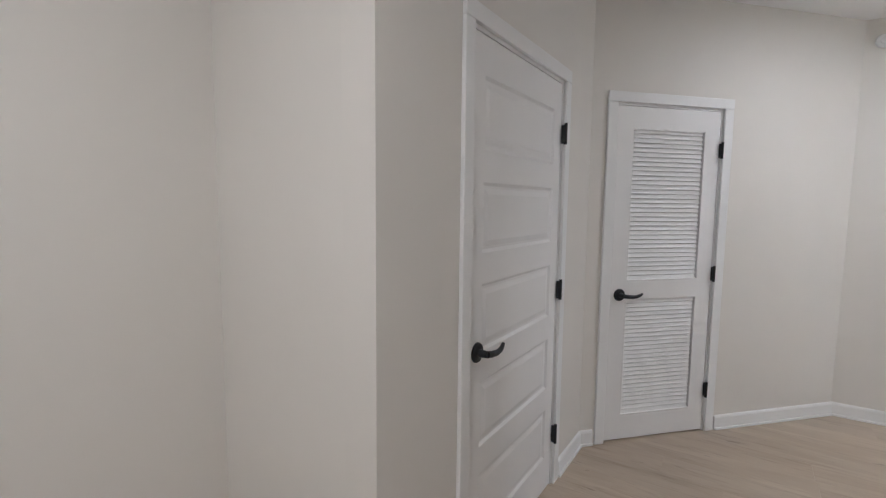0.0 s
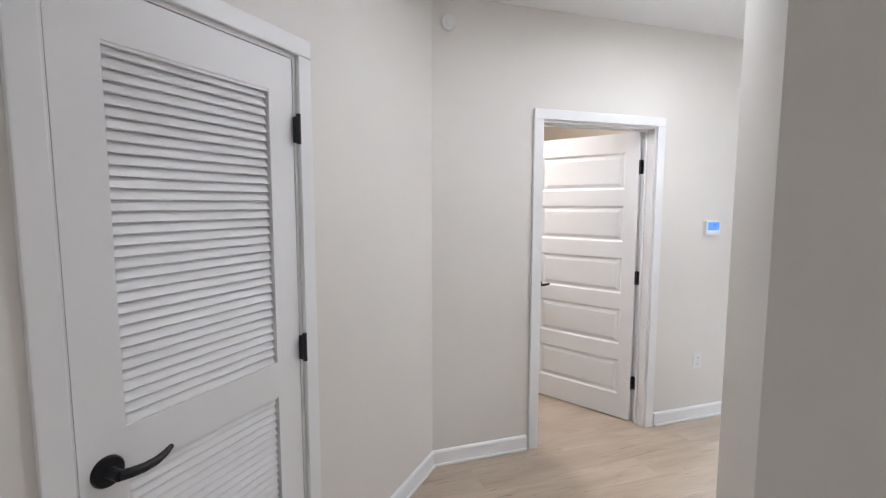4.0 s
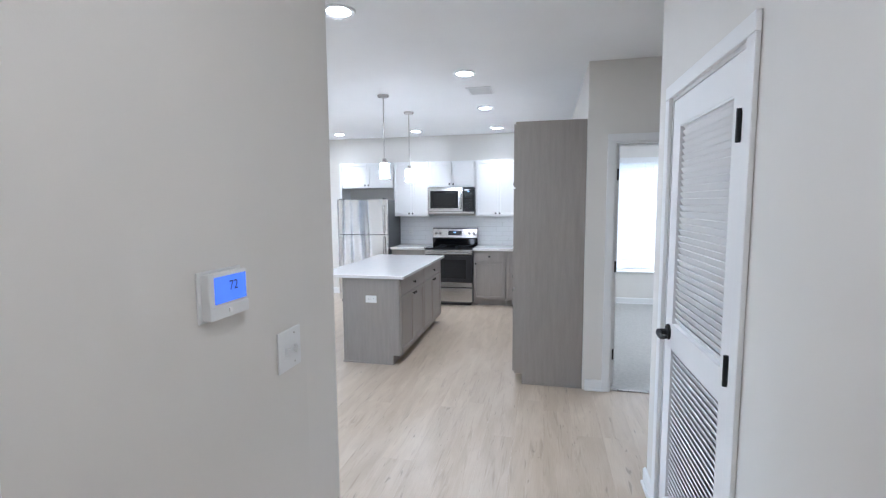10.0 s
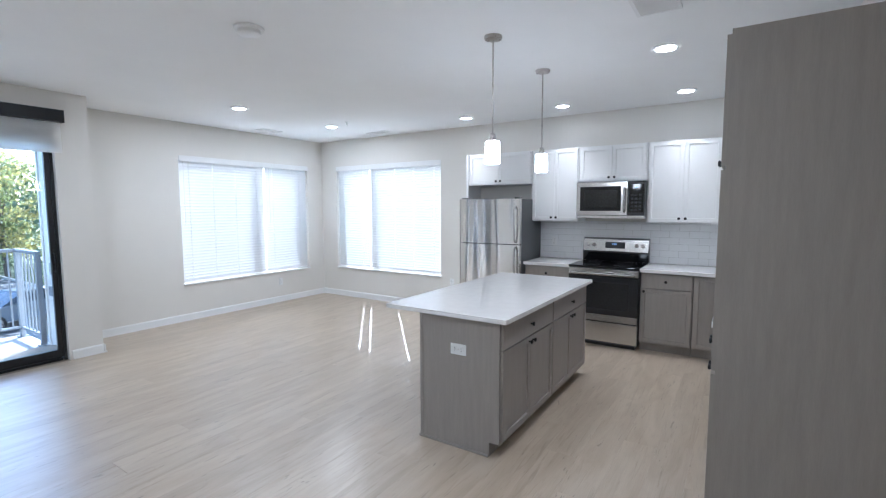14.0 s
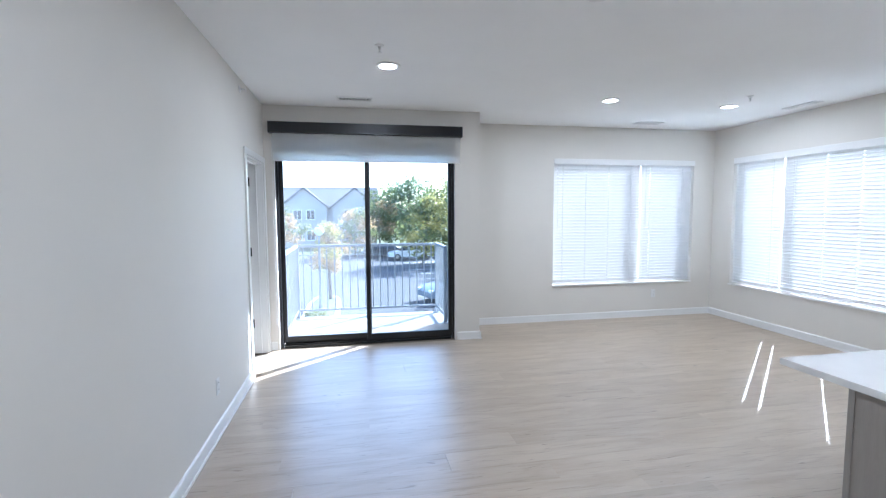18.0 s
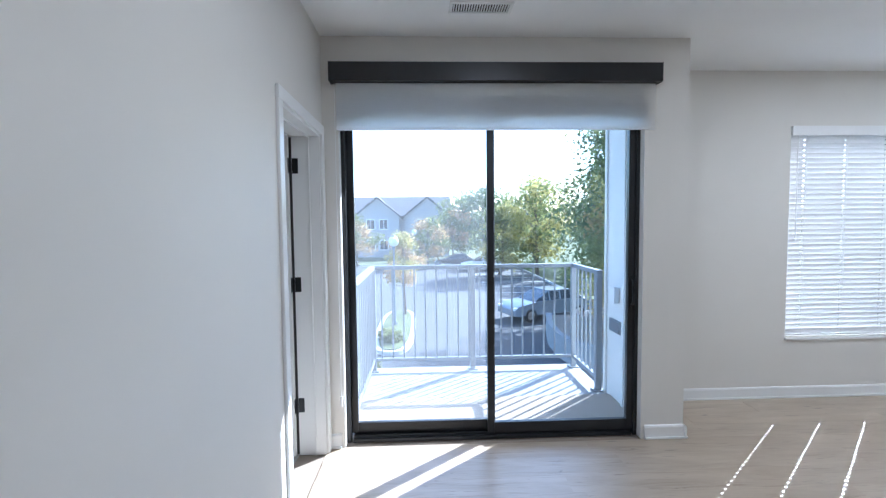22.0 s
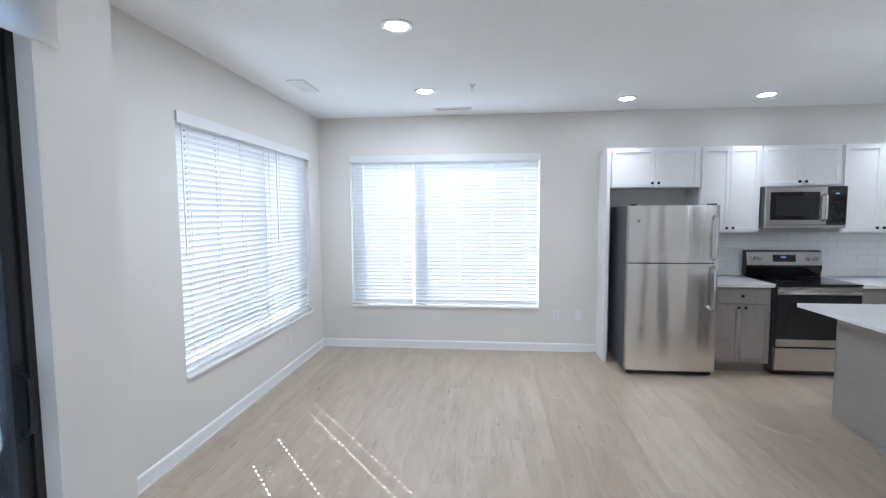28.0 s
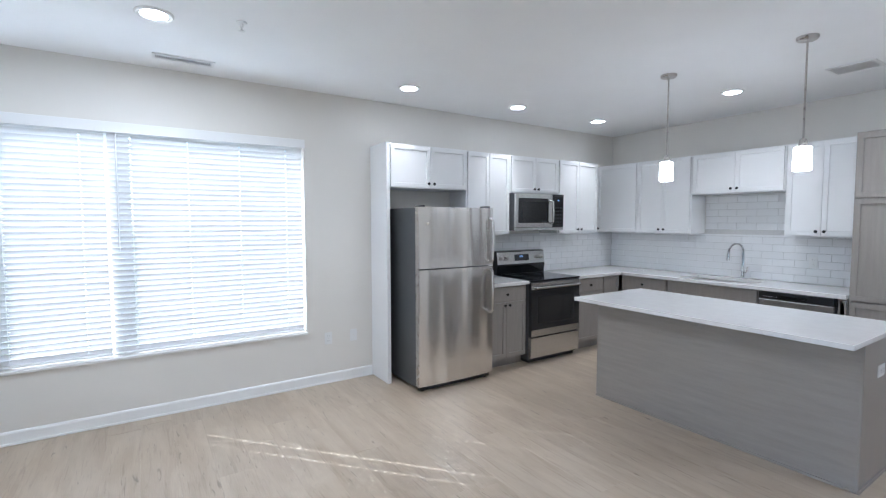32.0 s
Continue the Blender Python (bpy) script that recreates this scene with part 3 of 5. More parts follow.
# ---- kitchen ----
def shaker(parent, name, w, h, mat, knob=None, flat=False, label=""):
    """A shaker front in the x-z plane, face towards -y, its lower left corner at (x, z); returned as builder for a place."""
    def put(x, z, y=0.0):
        t, f = 0.019, 0.055 if not flat else 0.0
        if flat or h < 0.16:
            bm = cube(x, y - t, z, x + w, y, z + h, 0.002)
        else:
            bm = cube(x, y - t, z, x + w, y, z + h, 0.0015)
            face = max((q for q in bm.faces if q.normal.y < -0.9 or q.calc_center_median().y < y - t + 0.0001), key=lambda q: q.calc_area())
            bmesh.ops.inset_individual(bm, faces=[face], thickness=f, depth=0.0)
            bmesh.ops.inset_individual(bm, faces=[face], thickness=0.004, depth=0.0)
            bmesh.ops.translate(bm, verts=face.verts[:], vec=(0, 0.009, 0))
        front = part(name, bm, mat, parent, label)
        if knob:
            kx, kz = knob
            kb = moved(turned([(0.006, 0), (0.006, 0.012), (0.013, 0.017), (0.015, 0.022), (0.013, 0.027), (0.004, 0.029)], 16, "Y"), Matrix.Translation((x + kx, y - t, z + kz)))
            part("knob", kb, HARD, front, "round black knob", True)
        return front
    return put


def wall_unit(m, w, h, doors, label, depth=0.33):
    """A white wall cabinet; local x runs along the wall, y = 0 is the wall, the front looks to -y, z from its base."""
    top = thing("wall_cabinet", m, label, "cabinet", "white wall cabinets")
    bm = cube(0.001, -depth + 0.02, 0.0, w - 0.001, -0.002, h, 0.001)
    part("body", bm, WHITE, top)
    g, n = 0.003, doors
    dw = (w - 0.03 - g * (n - 1)) / n
    for k in range(n):
        kx = dw - 0.03 if (k == 0 and n == 2) or n == -1 else 0.03
        shaker(top, "cabinet_door", dw, h - 0.02, WHITE, (kx, 0.04))(0.015 + k * (dw + g), 0.008, -depth + 0.02)
    return top


def base_unit(m, w, fronts, label, name="base_cabinet", depth=0.60, mat=None, group="grey base cabinets"):
    """A grey base cabinet, 0.875 high with a recessed toe kick. fronts: columns of (width, kinds)."""
    mat = mat or GREY
    top = thing(name, m, label, "cabinet", group)
    part("body", cube(0.001, -depth + 0.02, 0.10, w - 0.001, -0.002, 0.874, 0.001), mat, top)
    part("toe_kick", cube(0.001, -depth + 0.085, 0.004, w - 0.001, -0.004, 0.10), mat, top)
    y = -depth + 0.02
    if fronts in ("drawer_two", "drawer_one", "drawer_left"):
        shaker(top, "drawer_front", w - 0.02, 0.15, mat, ((w - 0.02) / 2, 0.075), flat=True)(0.01, 0.71, y)
        if fronts == "drawer_two":
            dw = (w - 0.023) / 2
            shaker(top, "cabinet_door", dw, 0.585, mat, (dw - 0.03, 0.555))(0.01, 0.115, y)
            shaker(top, "cabinet_door", dw, 0.585, mat, (0.03, 0.555))(0.013 + dw, 0.115, y)
        else:
            shaker(top, "cabinet_door", w - 0.02, 0.585, mat, (0.03 if fronts == "drawer_left" else w - 0.05, 0.555))(0.01, 0.115, y)
    elif fronts == "sink":
        shaker(top, "false_front", w - 0.02, 0.15, mat, None, flat=True)(0.01, 0.71, y)
        dw = (w - 0.023) / 2
        shaker(top, "cabinet_door", dw, 0.585, mat, (dw - 0.03, 0.555))(0.01, 0.115, y)
        shaker(top, "cabinet_door", dw, 0.585, mat, (0.03, 0.555))(0.013 + dw, 0.115, y)
    elif fronts == "door":
        shaker(top, "cabinet_door", w - 0.02, 0.745, mat, None)(0.01, 0.115, y)
    return top


def on_east(y, z=0.0):
    """Local x runs to -y along the east wall, the front looks west."""
    return pose(EAST, y, z, 0, 0, -90)


def on_south(x, z=0.0):
    """Local x runs to -x along the south wall, the front looks north."""
    return pose(x, SOUTH, z, 0, 0, 180)


UP, UT = 1.40, 2.287
# along the east wall, from the fridge to the corner
fp = thing("fridge_panel", pose(EAST, 6.33, 0), "tall white side panel beside the refrigerator", "panel")
part("panel", cube(-0.36, 0.0, 0.004, -0.002, 0.035, UT, 0.002), WHITE, fp)
wall_unit(on_east(6.328, 1.87), 0.903, UT - 1.87, 2, "white two-door shaker wall cabinet over the refrigerator", 0.35)
wall_unit(on_east(5.421, UP), 0.60, UT - UP, 2, "white two-door shaker wall cabinet beside the microwave")
wall_unit(on_east(4.819, 1.87), 0.762, UT - 1.87, 2, "short white shaker wall cabinet over the microwave")
wall_unit(on_east(4.055, UP), 0.725, UT - UP, 2, "white two-door shaker wall cabinet above the counter")
wall_unit(on_south(EAST - 0.002, UP), 0.62, UT + 0.012 - UP, 1, "white corner wall cabinet with one door")
wall_unit(on_south(9.836, UP), 0.70, UT + 0.012 - UP, 2, "white two-door shaker wall cabinet in the corner run")
wall_unit(on_south(9.134, 1.85), 0.93, UT + 0.012 - 1.85, 2, "short white shaker wall cabinet over the sink")
wall_unit(on_south(8.202, UP), 0.60, UT + 0.012 - UP, 2, "white two-door shaker wall cabinet beside the pantry")

base_unit(on_east(5.385, 0), 0.565, "drawer_two", "grey shaker base cabinet between refrigerator and range")
base_unit(on_east(4.044, 0), 0.506, "drawer_left", "grey shaker base cabinet beside the range")
base_unit(on_east(3.536, 0), 0.30, "door", "grey corner base cabinet")
base_unit(on_south(9.84, 0), 0.60, "drawer_two", "grey shaker drawer base in the sink run")
base_unit(on_south(9.238, 0), 0.945, "sink", "grey shaker sink base cabinet")
base_unit(on_south(7.672, 0), 0.07, "door", "narrow grey filler beside the dishwasher", name="cabinet_filler")

# pantry
pantry = thing("pantry_cabinet", pose(7.60, SOUTH, 0, 0, 0, 180), "tall grey shaker pantry cabinet at the kitchen's end", "cabinet")
PW, PD, PT = 0.795, 0.60, 2.292
part("body", cube(0.001, -PD + 0.02, 0.10, PW - 0.012, -0.002, PT, 0.001), GREY, pantry)
side = bm_new()
add_box(side, PW - 0.011, -PD + 0.018, 0.10, PW, -0.002, PT)
add_box(side, PW - 0.011, -PD + 0.085, 0.004, PW, -0.002, 0.10)
part("side_panel", side, GREY, pantry, "plain grey wood-grain end panel")
part("toe_kick", cube(0.001, -PD + 0.085, 0.004, PW - 0.012, -0.004, 0.10), GREY, pantry)
part("shoe", cube(PW, -PD + 0.085, 0.004, PW + 0.01, -0.004, 0.02, 0.003), GREY, pantry)
pdw = (PW - 0.023) / 2
for k in range(2):
    kx = pdw - 0.03 if k == 0 else 0.03
    x = 0.01 + k * (pdw + 0.003)
    shaker(pantry, "cabinet_door", pdw, 0.74, GREY, (kx, 0.66))(x, 0.115, -PD + 0.02)
    shaker(pantry, "cabinet_door", pdw, 0.86, GREY, (kx, 0.04))(x, 0.87, -PD + 0.02)
    shaker(pantry, "cabinet_door", pdw, 0.53, GREY, (kx, 0.04))(x, 1.745, -PD + 0.02)

# worktops
ct = bm_new()
add_box(ct, EAST - 0.64, SOUTH + 0.002, 0.876, EAST - 0.002, 4.044, 0.912, 0.003)
sx0, sx1, sy0, sy1 = 8.43, 9.14, SOUTH + 0.13, SOUTH + 0.54
add_box(ct, 7.602, SOUTH + 0.002, 0.876, sx0, SOUTH + 0.64, 0.912, 0.003)
add_box(ct, sx1, SOUTH + 0.002, 0.876, EAST - 0.641, SOUTH + 0.64, 0.912, 0.003)
add_box(ct, sx0 + 0.0005, SOUTH + 0.002, 0.876, sx1 - 0.0005, sy0, 0.912, 0.003)
add_box(ct, sx0 + 0.0005, sy1, 0.876, sx1 - 0.0005, SOUTH + 0.64, 0.912, 0.003)
tagged(new("worktop", mesh_of("worktop", ct, QUARTZ)), "white quartz worktop running round the corner", "worktop")
tagged(new("worktop", mesh_of("worktop", cube(EAST - 0.64, 4.819, 0.876, EAST - 0.002, 5.387, 0.912, 0.003), QUARTZ)), "short white quartz worktop beside the range", "worktop")

sink = thing("kitchen_sink", pose((sx0 + sx1) / 2, (sy0 + sy1) / 2, 0.70), "undermount stainless steel kitchen sink", "sink")
bw, bd = (sx1 - sx0) / 2, (sy1 - sy0) / 2
part("bowl", add_box(add_box(add_box(add_box(cube(-bw, -bd, 0, bw, bd, 0.004), -bw - 0.004, -bd, 0, -bw, bd, 0.175), bw, -bd, 0, bw + 0.004, bd, 0.175), -bw, -bd - 0.004, 0, bw, -bd, 0.175), -bw, bd, 0, bw, bd + 0.004, 0.175), STEEL_H, sink)
part("drain", turned([(0.045, 0.005), (0.045, 0.008), (0.02, 0.006)], 20), CHROME, sink)
tap = thing("kitchen_faucet", pose(8.67, SOUTH + 0.075, 0.912, 0, 0, -28), "tall chrome pull-down kitchen faucet at the sink", "faucet")
part("base", turned([(0.028, 0.001), (0.028, 0.008), (0.019, 0.014), (0.018, 0.10), (0.015, 0.105)], 20), CHROME, tap, "", True)
arc = [(0, 0, 0.10), (0, 0, 0.30)] + [(0, 0.085 - 0.085 * math.cos(a), 0.30 + 0.085 * math.sin(a)) for a in [k * math.pi / 8 for k in range(1, 8)]] + [(0, 0.172, 0.29)]
part("spout", swept(arc, 0.011), CHROME, tap, "", True)
part("spray_head", tube((0, 0.172, 0.295), (0, 0.178, 0.20), 0.014, 0.018), CHROME, tap, "", True)
part("handle", swept([(-0.018, 0, 0.065), (-0.05, 0, 0.068), (-0.062, 0, 0.085), (-0.066, 0, 0.135)], 0.008), CHROME, tap, "", True)

# dishwasher
dw = thing("dishwasher", pose(8.285, SOUTH, 0, 0, 0, 180), "stainless dishwasher with a black control strip under the worktop", "dishwasher")
part("body", cube(0.006, -0.57, 0.10, 0.60, -0.02, 0.87), CHAR, dw)
part("door", cube(0.008, -0.625, 0.115, 0.598, -0.571, 0.797, 0.006), STEEL_H, dw)
cp = part("control_panel", cube(0.008, -0.625, 0.80, 0.598, -0.571, 0.868, 0.006), BLACK, dw, "black control strip")
part("pocket_handle", cube(0.19, -0.632, 0.815, 0.40, -0.6245, 0.845, 0.003), GLOSS, cp, "recessed black handle")
for k in range(6):
    part("button", cube(0.05 + k * 0.021, -0.627, 0.82, 0.062 + k * 0.021, -0.6245, 0.828, 0.001), NICKEL, cp)
part("toe_kick", cube(0.008, -0.52, 0.005, 0.598, -0.03, 0.10), BLACK, dw)

# refrigerator
fr = thing("refrigerator", pose(9.715, 5.40, 0), "stainless top-freezer refrigerator with charcoal sides", "refrigerator")
FW, FH = 0.84, 1.69
part("body", cube(0.075, 0.004, 0.035, 0.72, FW - 0.004, FH - 0.015, 0.006), CHAR, fr, "charcoal textured cabinet")


def fridge_door(z0, z1):
    bm = bm_new()
    n = 10
    rows = []
    for z in (z0, z1):
        row = []
        for k in range(n + 1):
            u = k / n
            row.append(bm.verts.new((0.012 * (2 * u - 1) ** 2 * 1.0, u * FW, z)))
        rows.append(row + [bm.verts.new((0.068, FW, z)), bm.verts.new((0.068, 0, z))])
    k = len(rows[0])
    for i in range(k):
        bm.faces.new((rows[0][i], rows[0][(i + 1) % k], rows[1][(i + 1) % k], rows[1][i]))
    bm.faces.new(rows[0])
    bm.faces.new(list(reversed(rows[1])))
    return bm


fz = part("freezer_door", fridge_door(1.125, FH - 0.012), STEEL, fr, "brushed stainless freezer door", True)
fd = part("fridge_door", fridge_door(0.055, 1.115), STEEL, fr, "brushed stainless lower door", True)
for door, z0, z1, k in ((fz, 1.15, 1.58, 0), (fd, 0.66, 1.09, 1)):
    hy = 0.045
    part("handle", swept([(-0.002, hy, z0), (-0.042, hy, z0 + 0.03), (-0.052, hy, (z0 + z1) / 2), (-0.042, hy, z1 - 0.03), (-0.002, hy, z1)], 0.012), STEEL_H, door, "curved steel bar handle", True)
part("edge_strip", cube(0.012, FW + 0.0005, 0.06, 0.064, FW + 0.004, FH - 0.015, 0.001), NICKEL, fr)
for y in (0.05, FW - 0.05):
    part("hinge_cover", cube(0.03, y - 0.03, FH - 0.012, 0.12, y + 0.03, FH + 0.006, 0.006), CHAR, fr)
part("grille", cube(0.04, 0.02, 0.012, 0.07, FW - 0.02, 0.05, 0.003), BLACK, fr)
for y in (0.06, FW - 0.06):
    part("foot", tube((0.06, y, 0.0), (0.06, y, 0.04), 0.018), BLACK, fr)
part("badge", moved(turned([(0.013, 0), (0.013, 0.003)], 16, "X"), Matrix.Translation((0.0, FW - 0.09, 1.53))), NICKEL, fz)

# range
rg = thing("electric_range", pose(EAST, 4.815, 0, 0, 0, -90), "stainless electric range with a black glass top", "range")
RW = 0.766
part("body", cube(0.004, -0.62, 0.04, RW - 0.004, -0.02, 0.895, 0.003), CHAR, rg)
part("cooktop", cube(0.0, -0.665, 0.896, RW, -0.085, 0.917, 0.004), GLOSS, rg, "black ceramic glass cooktop")
bg = bm_new()
for x in (0.0, RW):
    for y, z in ((-0.085, 0.917), (-0.10, 1.02), (-0.075, 1.19), (-0.02, 1.20), (-0.01, 0.917)):
        bg.verts.new((x, y, z))
bg.verts.ensure_lookup_table()
for i in range(5):
    bg.faces.new([bg.verts[j] for j in (i, (i + 1) % 5, 5 + (i + 1) % 5, 5 + i)])
bg.faces.new([bg.verts[i] for i in range(5)])
bg.faces.new([bg.verts[5 + i] for i in reversed(range(5))])
part("backguard", bg, GLOSS, rg, "black backguard")
slope = Matrix.Translation((0, -0.0895, 1.105)) @ Matrix.Rotation(-math.atan2(0.025, 0.17), 4, "X")
panel = part("control_panel", moved(cube(0.004, -0.006, -0.068, RW - 0.004, 0.004, 0.078, 0.002), slope), STEEL_H, rg, "stainless control panel")
part("display", moved(cube(0.27, -0.0075, -0.03, 0.50, 0.0, 0.045, 0.002), slope), BLACK, panel, "black clock window")
part("clock_digits", moved(add_box(add_box(cube(0.352, -0.0088, 0.010, 0.364, -0.007, 0.03), 0.372, -0.0088, 0.010, 0.384, -0.007, 0.03), 0.390, -0.0088, 0.010, 0.402, -0.007, 0.03), slope), CLOCKBLUE, panel, "glowing blue clock digits")
for x in (0.065, 0.135, RW - 0.135, RW - 0.065):
    part("knob", moved(turned([(0.024, 0), (0.024, 0.008), (0.019, 0.012), (0.017, 0.028), (0.012, 0.03)], 20, "Y"), slope @ Matrix.Translation((x, -0.006, 0.005))), NICKEL, panel, "round burner knob", True)
for x, y, r in ((0.20, -0.50, 0.105), (0.56, -0.50, 0.085), (0.20, -0.24, 0.075), (0.56, -0.24, 0.105)):
    ring = bm_new()
    for rr in (r, r * 0.6):
        n = 40
        a = [ring.verts.new((x + (rr) * math.cos(2 * math.pi * k / n), y + rr * math.sin(2 * math.pi * k / n), 0.9176)) for k in range(n)]
        b = [ring.verts.new((x + (rr - 0.003) * math.cos(2 * math.pi * k / n), y + (rr - 0.003) * math.sin(2 * math.pi * k / n), 0.9176)) for k in range(n)]
        for k in range(n):
            ring.faces.new((a[k], a[(k + 1) % n], b[(k + 1) % n], b[k]))
    part("burner_ring", ring, CHAR, rg)
od = part("oven_door", add_box(cube(0.004, -0.665, 0.30, RW - 0.004, -0.621, 0.79, 0.005), 0.004, -0.66, 0.79, RW - 0.004, -0.621, 0.888), BLACK, rg, "black glass oven door")
part("top_band", cube(0.004, -0.668, 0.812, RW - 0.004, -0.6605, 0.886, 0.003), STEEL_H, od, "stainless band")
part("bottom_band", cube(0.004, -0.669, 0.302, RW - 0.004, -0.6655, 0.375, 0.002), STEEL_H, od, "stainless band")
part("window", cube(0.10, -0.6685, 0.44, RW - 0.10, -0.6655, 0.735, 0.003), WINDOWG, od, "dark oven window")
part("handle", swept([(0.05, -0.668, 0.835), (0.05, -0.712, 0.835), (RW / 2, -0.716, 0.835), (RW - 0.05, -0.712, 0.835), (RW - 0.05, -0.668, 0.835)], 0.0125), STEEL_H, od, "stainless bar handle", True)
part("storage_drawer", cube(0.004, -0.665, 0.065, RW - 0.004, -0.621, 0.288, 0.006), STEEL_H, rg, "stainless lower drawer")
part("plinth", cube(0.03, -0.60, 0.004, RW - 0.03, -0.05, 0.04), BLACK, rg)

# microwave
mw = thing("microwave_oven", pose(EAST, 4.818, 1.445, 0, 0, -90), "stainless over-range microwave under the wall cabinet", "microwave")
MH = 0.42
part("body", cube(0.001, -0.385, 0.0, 0.759, -0.004, MH, 0.003), CHAR, mw)
md = part("door", cube(0.001, -0.41, 0.035, 0.575, -0.386, MH - 0.002, 0.004), STEEL_H, mw, "stainless microwave door")
part("window", cube(0.045, -0.4125, 0.085, 0.505, -0.4095, MH - 0.055, 0.003), GLOSS, md, "dark microwave window")
part("inner_screen", cube(0.095, -0.4137, 0.125, 0.465, -0.4124, MH - 0.095, 0.0005), WINDOWG, md)
part("handle", swept([(0.545, -0.41, 0.075), (0.545, -0.45, 0.095), (0.545, -0.455, 0.21), (0.545, -0.45, 0.325), (0.545, -0.41, 0.345)], 0.011), STEEL_H, md, "vertical bar handle", True)
mp = part("control_panel", cube(0.578, -0.41, 0.035, 0.759, -0.386, MH - 0.002, 0.004), BLACK, mw)
part("keypad", cube(0.592, -0.4125, 0.07, 0.745, -0.4095, MH - 0.035, 0.003), GLOSS, mp, "black keypad")
part("clock_digits", cube(0.652, -0.4135, MH - 0.078, 0.682, -0.4122, MH - 0.067), CLOCKBLUE, mp)
for r in range(5):
    for c in range(3):
        part("key", cube(0.612 + c * 0.042, -0.4133, 0.085 + r * 0.042, 0.638 + c * 0.042, -0.4124, 0.105 + r * 0.042, 0.0003), BLACK, mp)
part("vent_strip", cube(0.001, -0.405, 0.002, 0.759, -0.386, 0.032, 0.002), STEEL_H, mw)

# island
isl = thing("kitchen_island", pose(7.04, 4.325, 0), "grey kitchen island with shaker doors and drawers", "island")
IL, ID = 1.795, 0.61
part("back_panel", cube(0.012, ID - 0.012, 0.004, IL - 0.012, ID, 0.874), GREYX, isl, "grey wood-grain back panel")
for x0, x1 in ((0.0, 0.012), (IL - 0.012, IL)):
    eb = bm_new()
    add_box(eb, x0, 0.018, 0.10, x1, ID + 0.002, 0.874)
    add_box(eb, x0, 0.088, 0.004, x1, ID + 0.002, 0.10)
    part("end_panel", eb, GREY, isl, "grey wood-grain end panel")
part("corner_strip", cube(-0.004, ID - 0.02, 0.004, 0.0, ID + 0.004, 0.874, 0.001), GREY, isl)
part("shoe", cube(-0.012, 0.088, 0.004, -0.0005, ID + 0.012, 0.02, 0.003), GREY, isl)
part("shoe", cube(0.0, ID + 0.0005, 0.004, IL, ID + 0.012, 0.02, 0.003), GREYX, isl)
part("body", cube(0.013, 0.02, 0.10, IL - 0.013, ID - 0.013, 0.872), GREY, isl)
part("toe_kick", cube(0.013, 0.088, 0.004, IL - 0.013, 0.10, 0.10), GREY, isl)
uw = (IL - 0.02) / 2
for k in range(2):
    x = 0.01 + k * uw
    shaker(isl, "drawer_front", uw - 0.02, 0.155, GREY, ((uw - 0.02) / 2, 0.078), flat=True)(x + 0.01, 0.70, 0.02)
    dw2 = (uw - 0.023) / 2
    shaker(isl, "cabinet_door", dw2, 0.575, GREY, (dw2 - 0.03, 0.545))(x + 0.01, 0.115, 0.02)
    shaker(isl, "cabinet_door", dw2, 0.575, GREY, (0.03, 0.545))(x + 0.013 + dw2, 0.115, 0.02)
tagged(new("island_top", mesh_of("island_top", cube(7.01, 4.285, 0.876, 8.862, 5.213, 0.906, 0.003), QUARTZ)), "white quartz island top with a seating overhang", "worktop")


def outlet(m, label, kind="outlet", group="wall plates"):
    """A plate in the x-z plane, face towards -y, with its centre at the origin."""
    top = thing({"outlet": "outlet", "switch": "light_switch", "blank": "cover_plate"}[kind], m, label, "switch" if kind == "switch" else "outlet", group)
    w = 0.115 if kind == "switch" else 0.072
    part("plate", cube(-w / 2, -0.006, -0.0575, w / 2, -0.0004, 0.0575, 0.0025), PLASTIC, top)
    if kind == "outlet":
        for z in (-0.024, 0.024):
            part("socket", cube(-0.017, -0.0085, z - 0.014, 0.017, -0.0055, z + 0.014, 0.003), PLASTIC, top)
            for x in (-0.007, 0.007):
                part("slot", cube(x - 0.0012, -0.0092, z - 0.003, x + 0.0012, -0.008, z + 0.006), SLOT, top)
    elif kind == "switch":
        for x in (-0.023, 0.023):
            part("toggle", moved(cube(x - 0.005, -0.018, -0.012, x + 0.005, -0.005, 0.012, 0.002), Matrix.Rotation(radians(12), 4, "X")), PLASTIC, top)
    for z in (-0.042, 0.042) if kind == "switch" else (0.0,):
        part("screw", moved(turned([(0.003, 0), (0.003, 0.0012)], 8, "Y"), Matrix.Translation((0.023 if kind == "switch" else 0, -0.0058, z))), NICKEL, top)
    return top


FACE_W, FACE_E, FACE_N = -90, 90, 180
outlet(pose(7.04, 4.635, 0.665, 0, 0, FACE_W) @ Matrix.Rotation(radians(90), 4, "Y"), "white duplex outlet on the island's end panel")
outlet(pose(3.585, 3.65, 0.44), "white duplex outlet low on the hall wall")
outlet(pose(3.909, 3.65, 1.203), "white double light switch on the hall wall", "switch")
outlet(pose(9.50, NORTH, 0.345), "white duplex outlet under the window")
outlet(pose(EAST, 6.82, 0.435, 0, 0, FACE_W), "white duplex outlet beside the window")
outlet(pose(EAST, 6.565, 0.435, 0, 0, FACE_W), "white cover plate beside the window", "blank")
outlet(pose(WEST, 6.92, 0.35, 0, 0, FACE_E), "white duplex outlet low on the living room wall")
outlet(pose(8.05, SOUTH + 0.009, 1.13, 0, 0, FACE_N), "white duplex outlet on the tiled backsplash")
outlet(pose(EAST - 0.009, 5.22, 1.13, 0, 0, FACE_W), "white duplex outlet on the tiled backsplash")

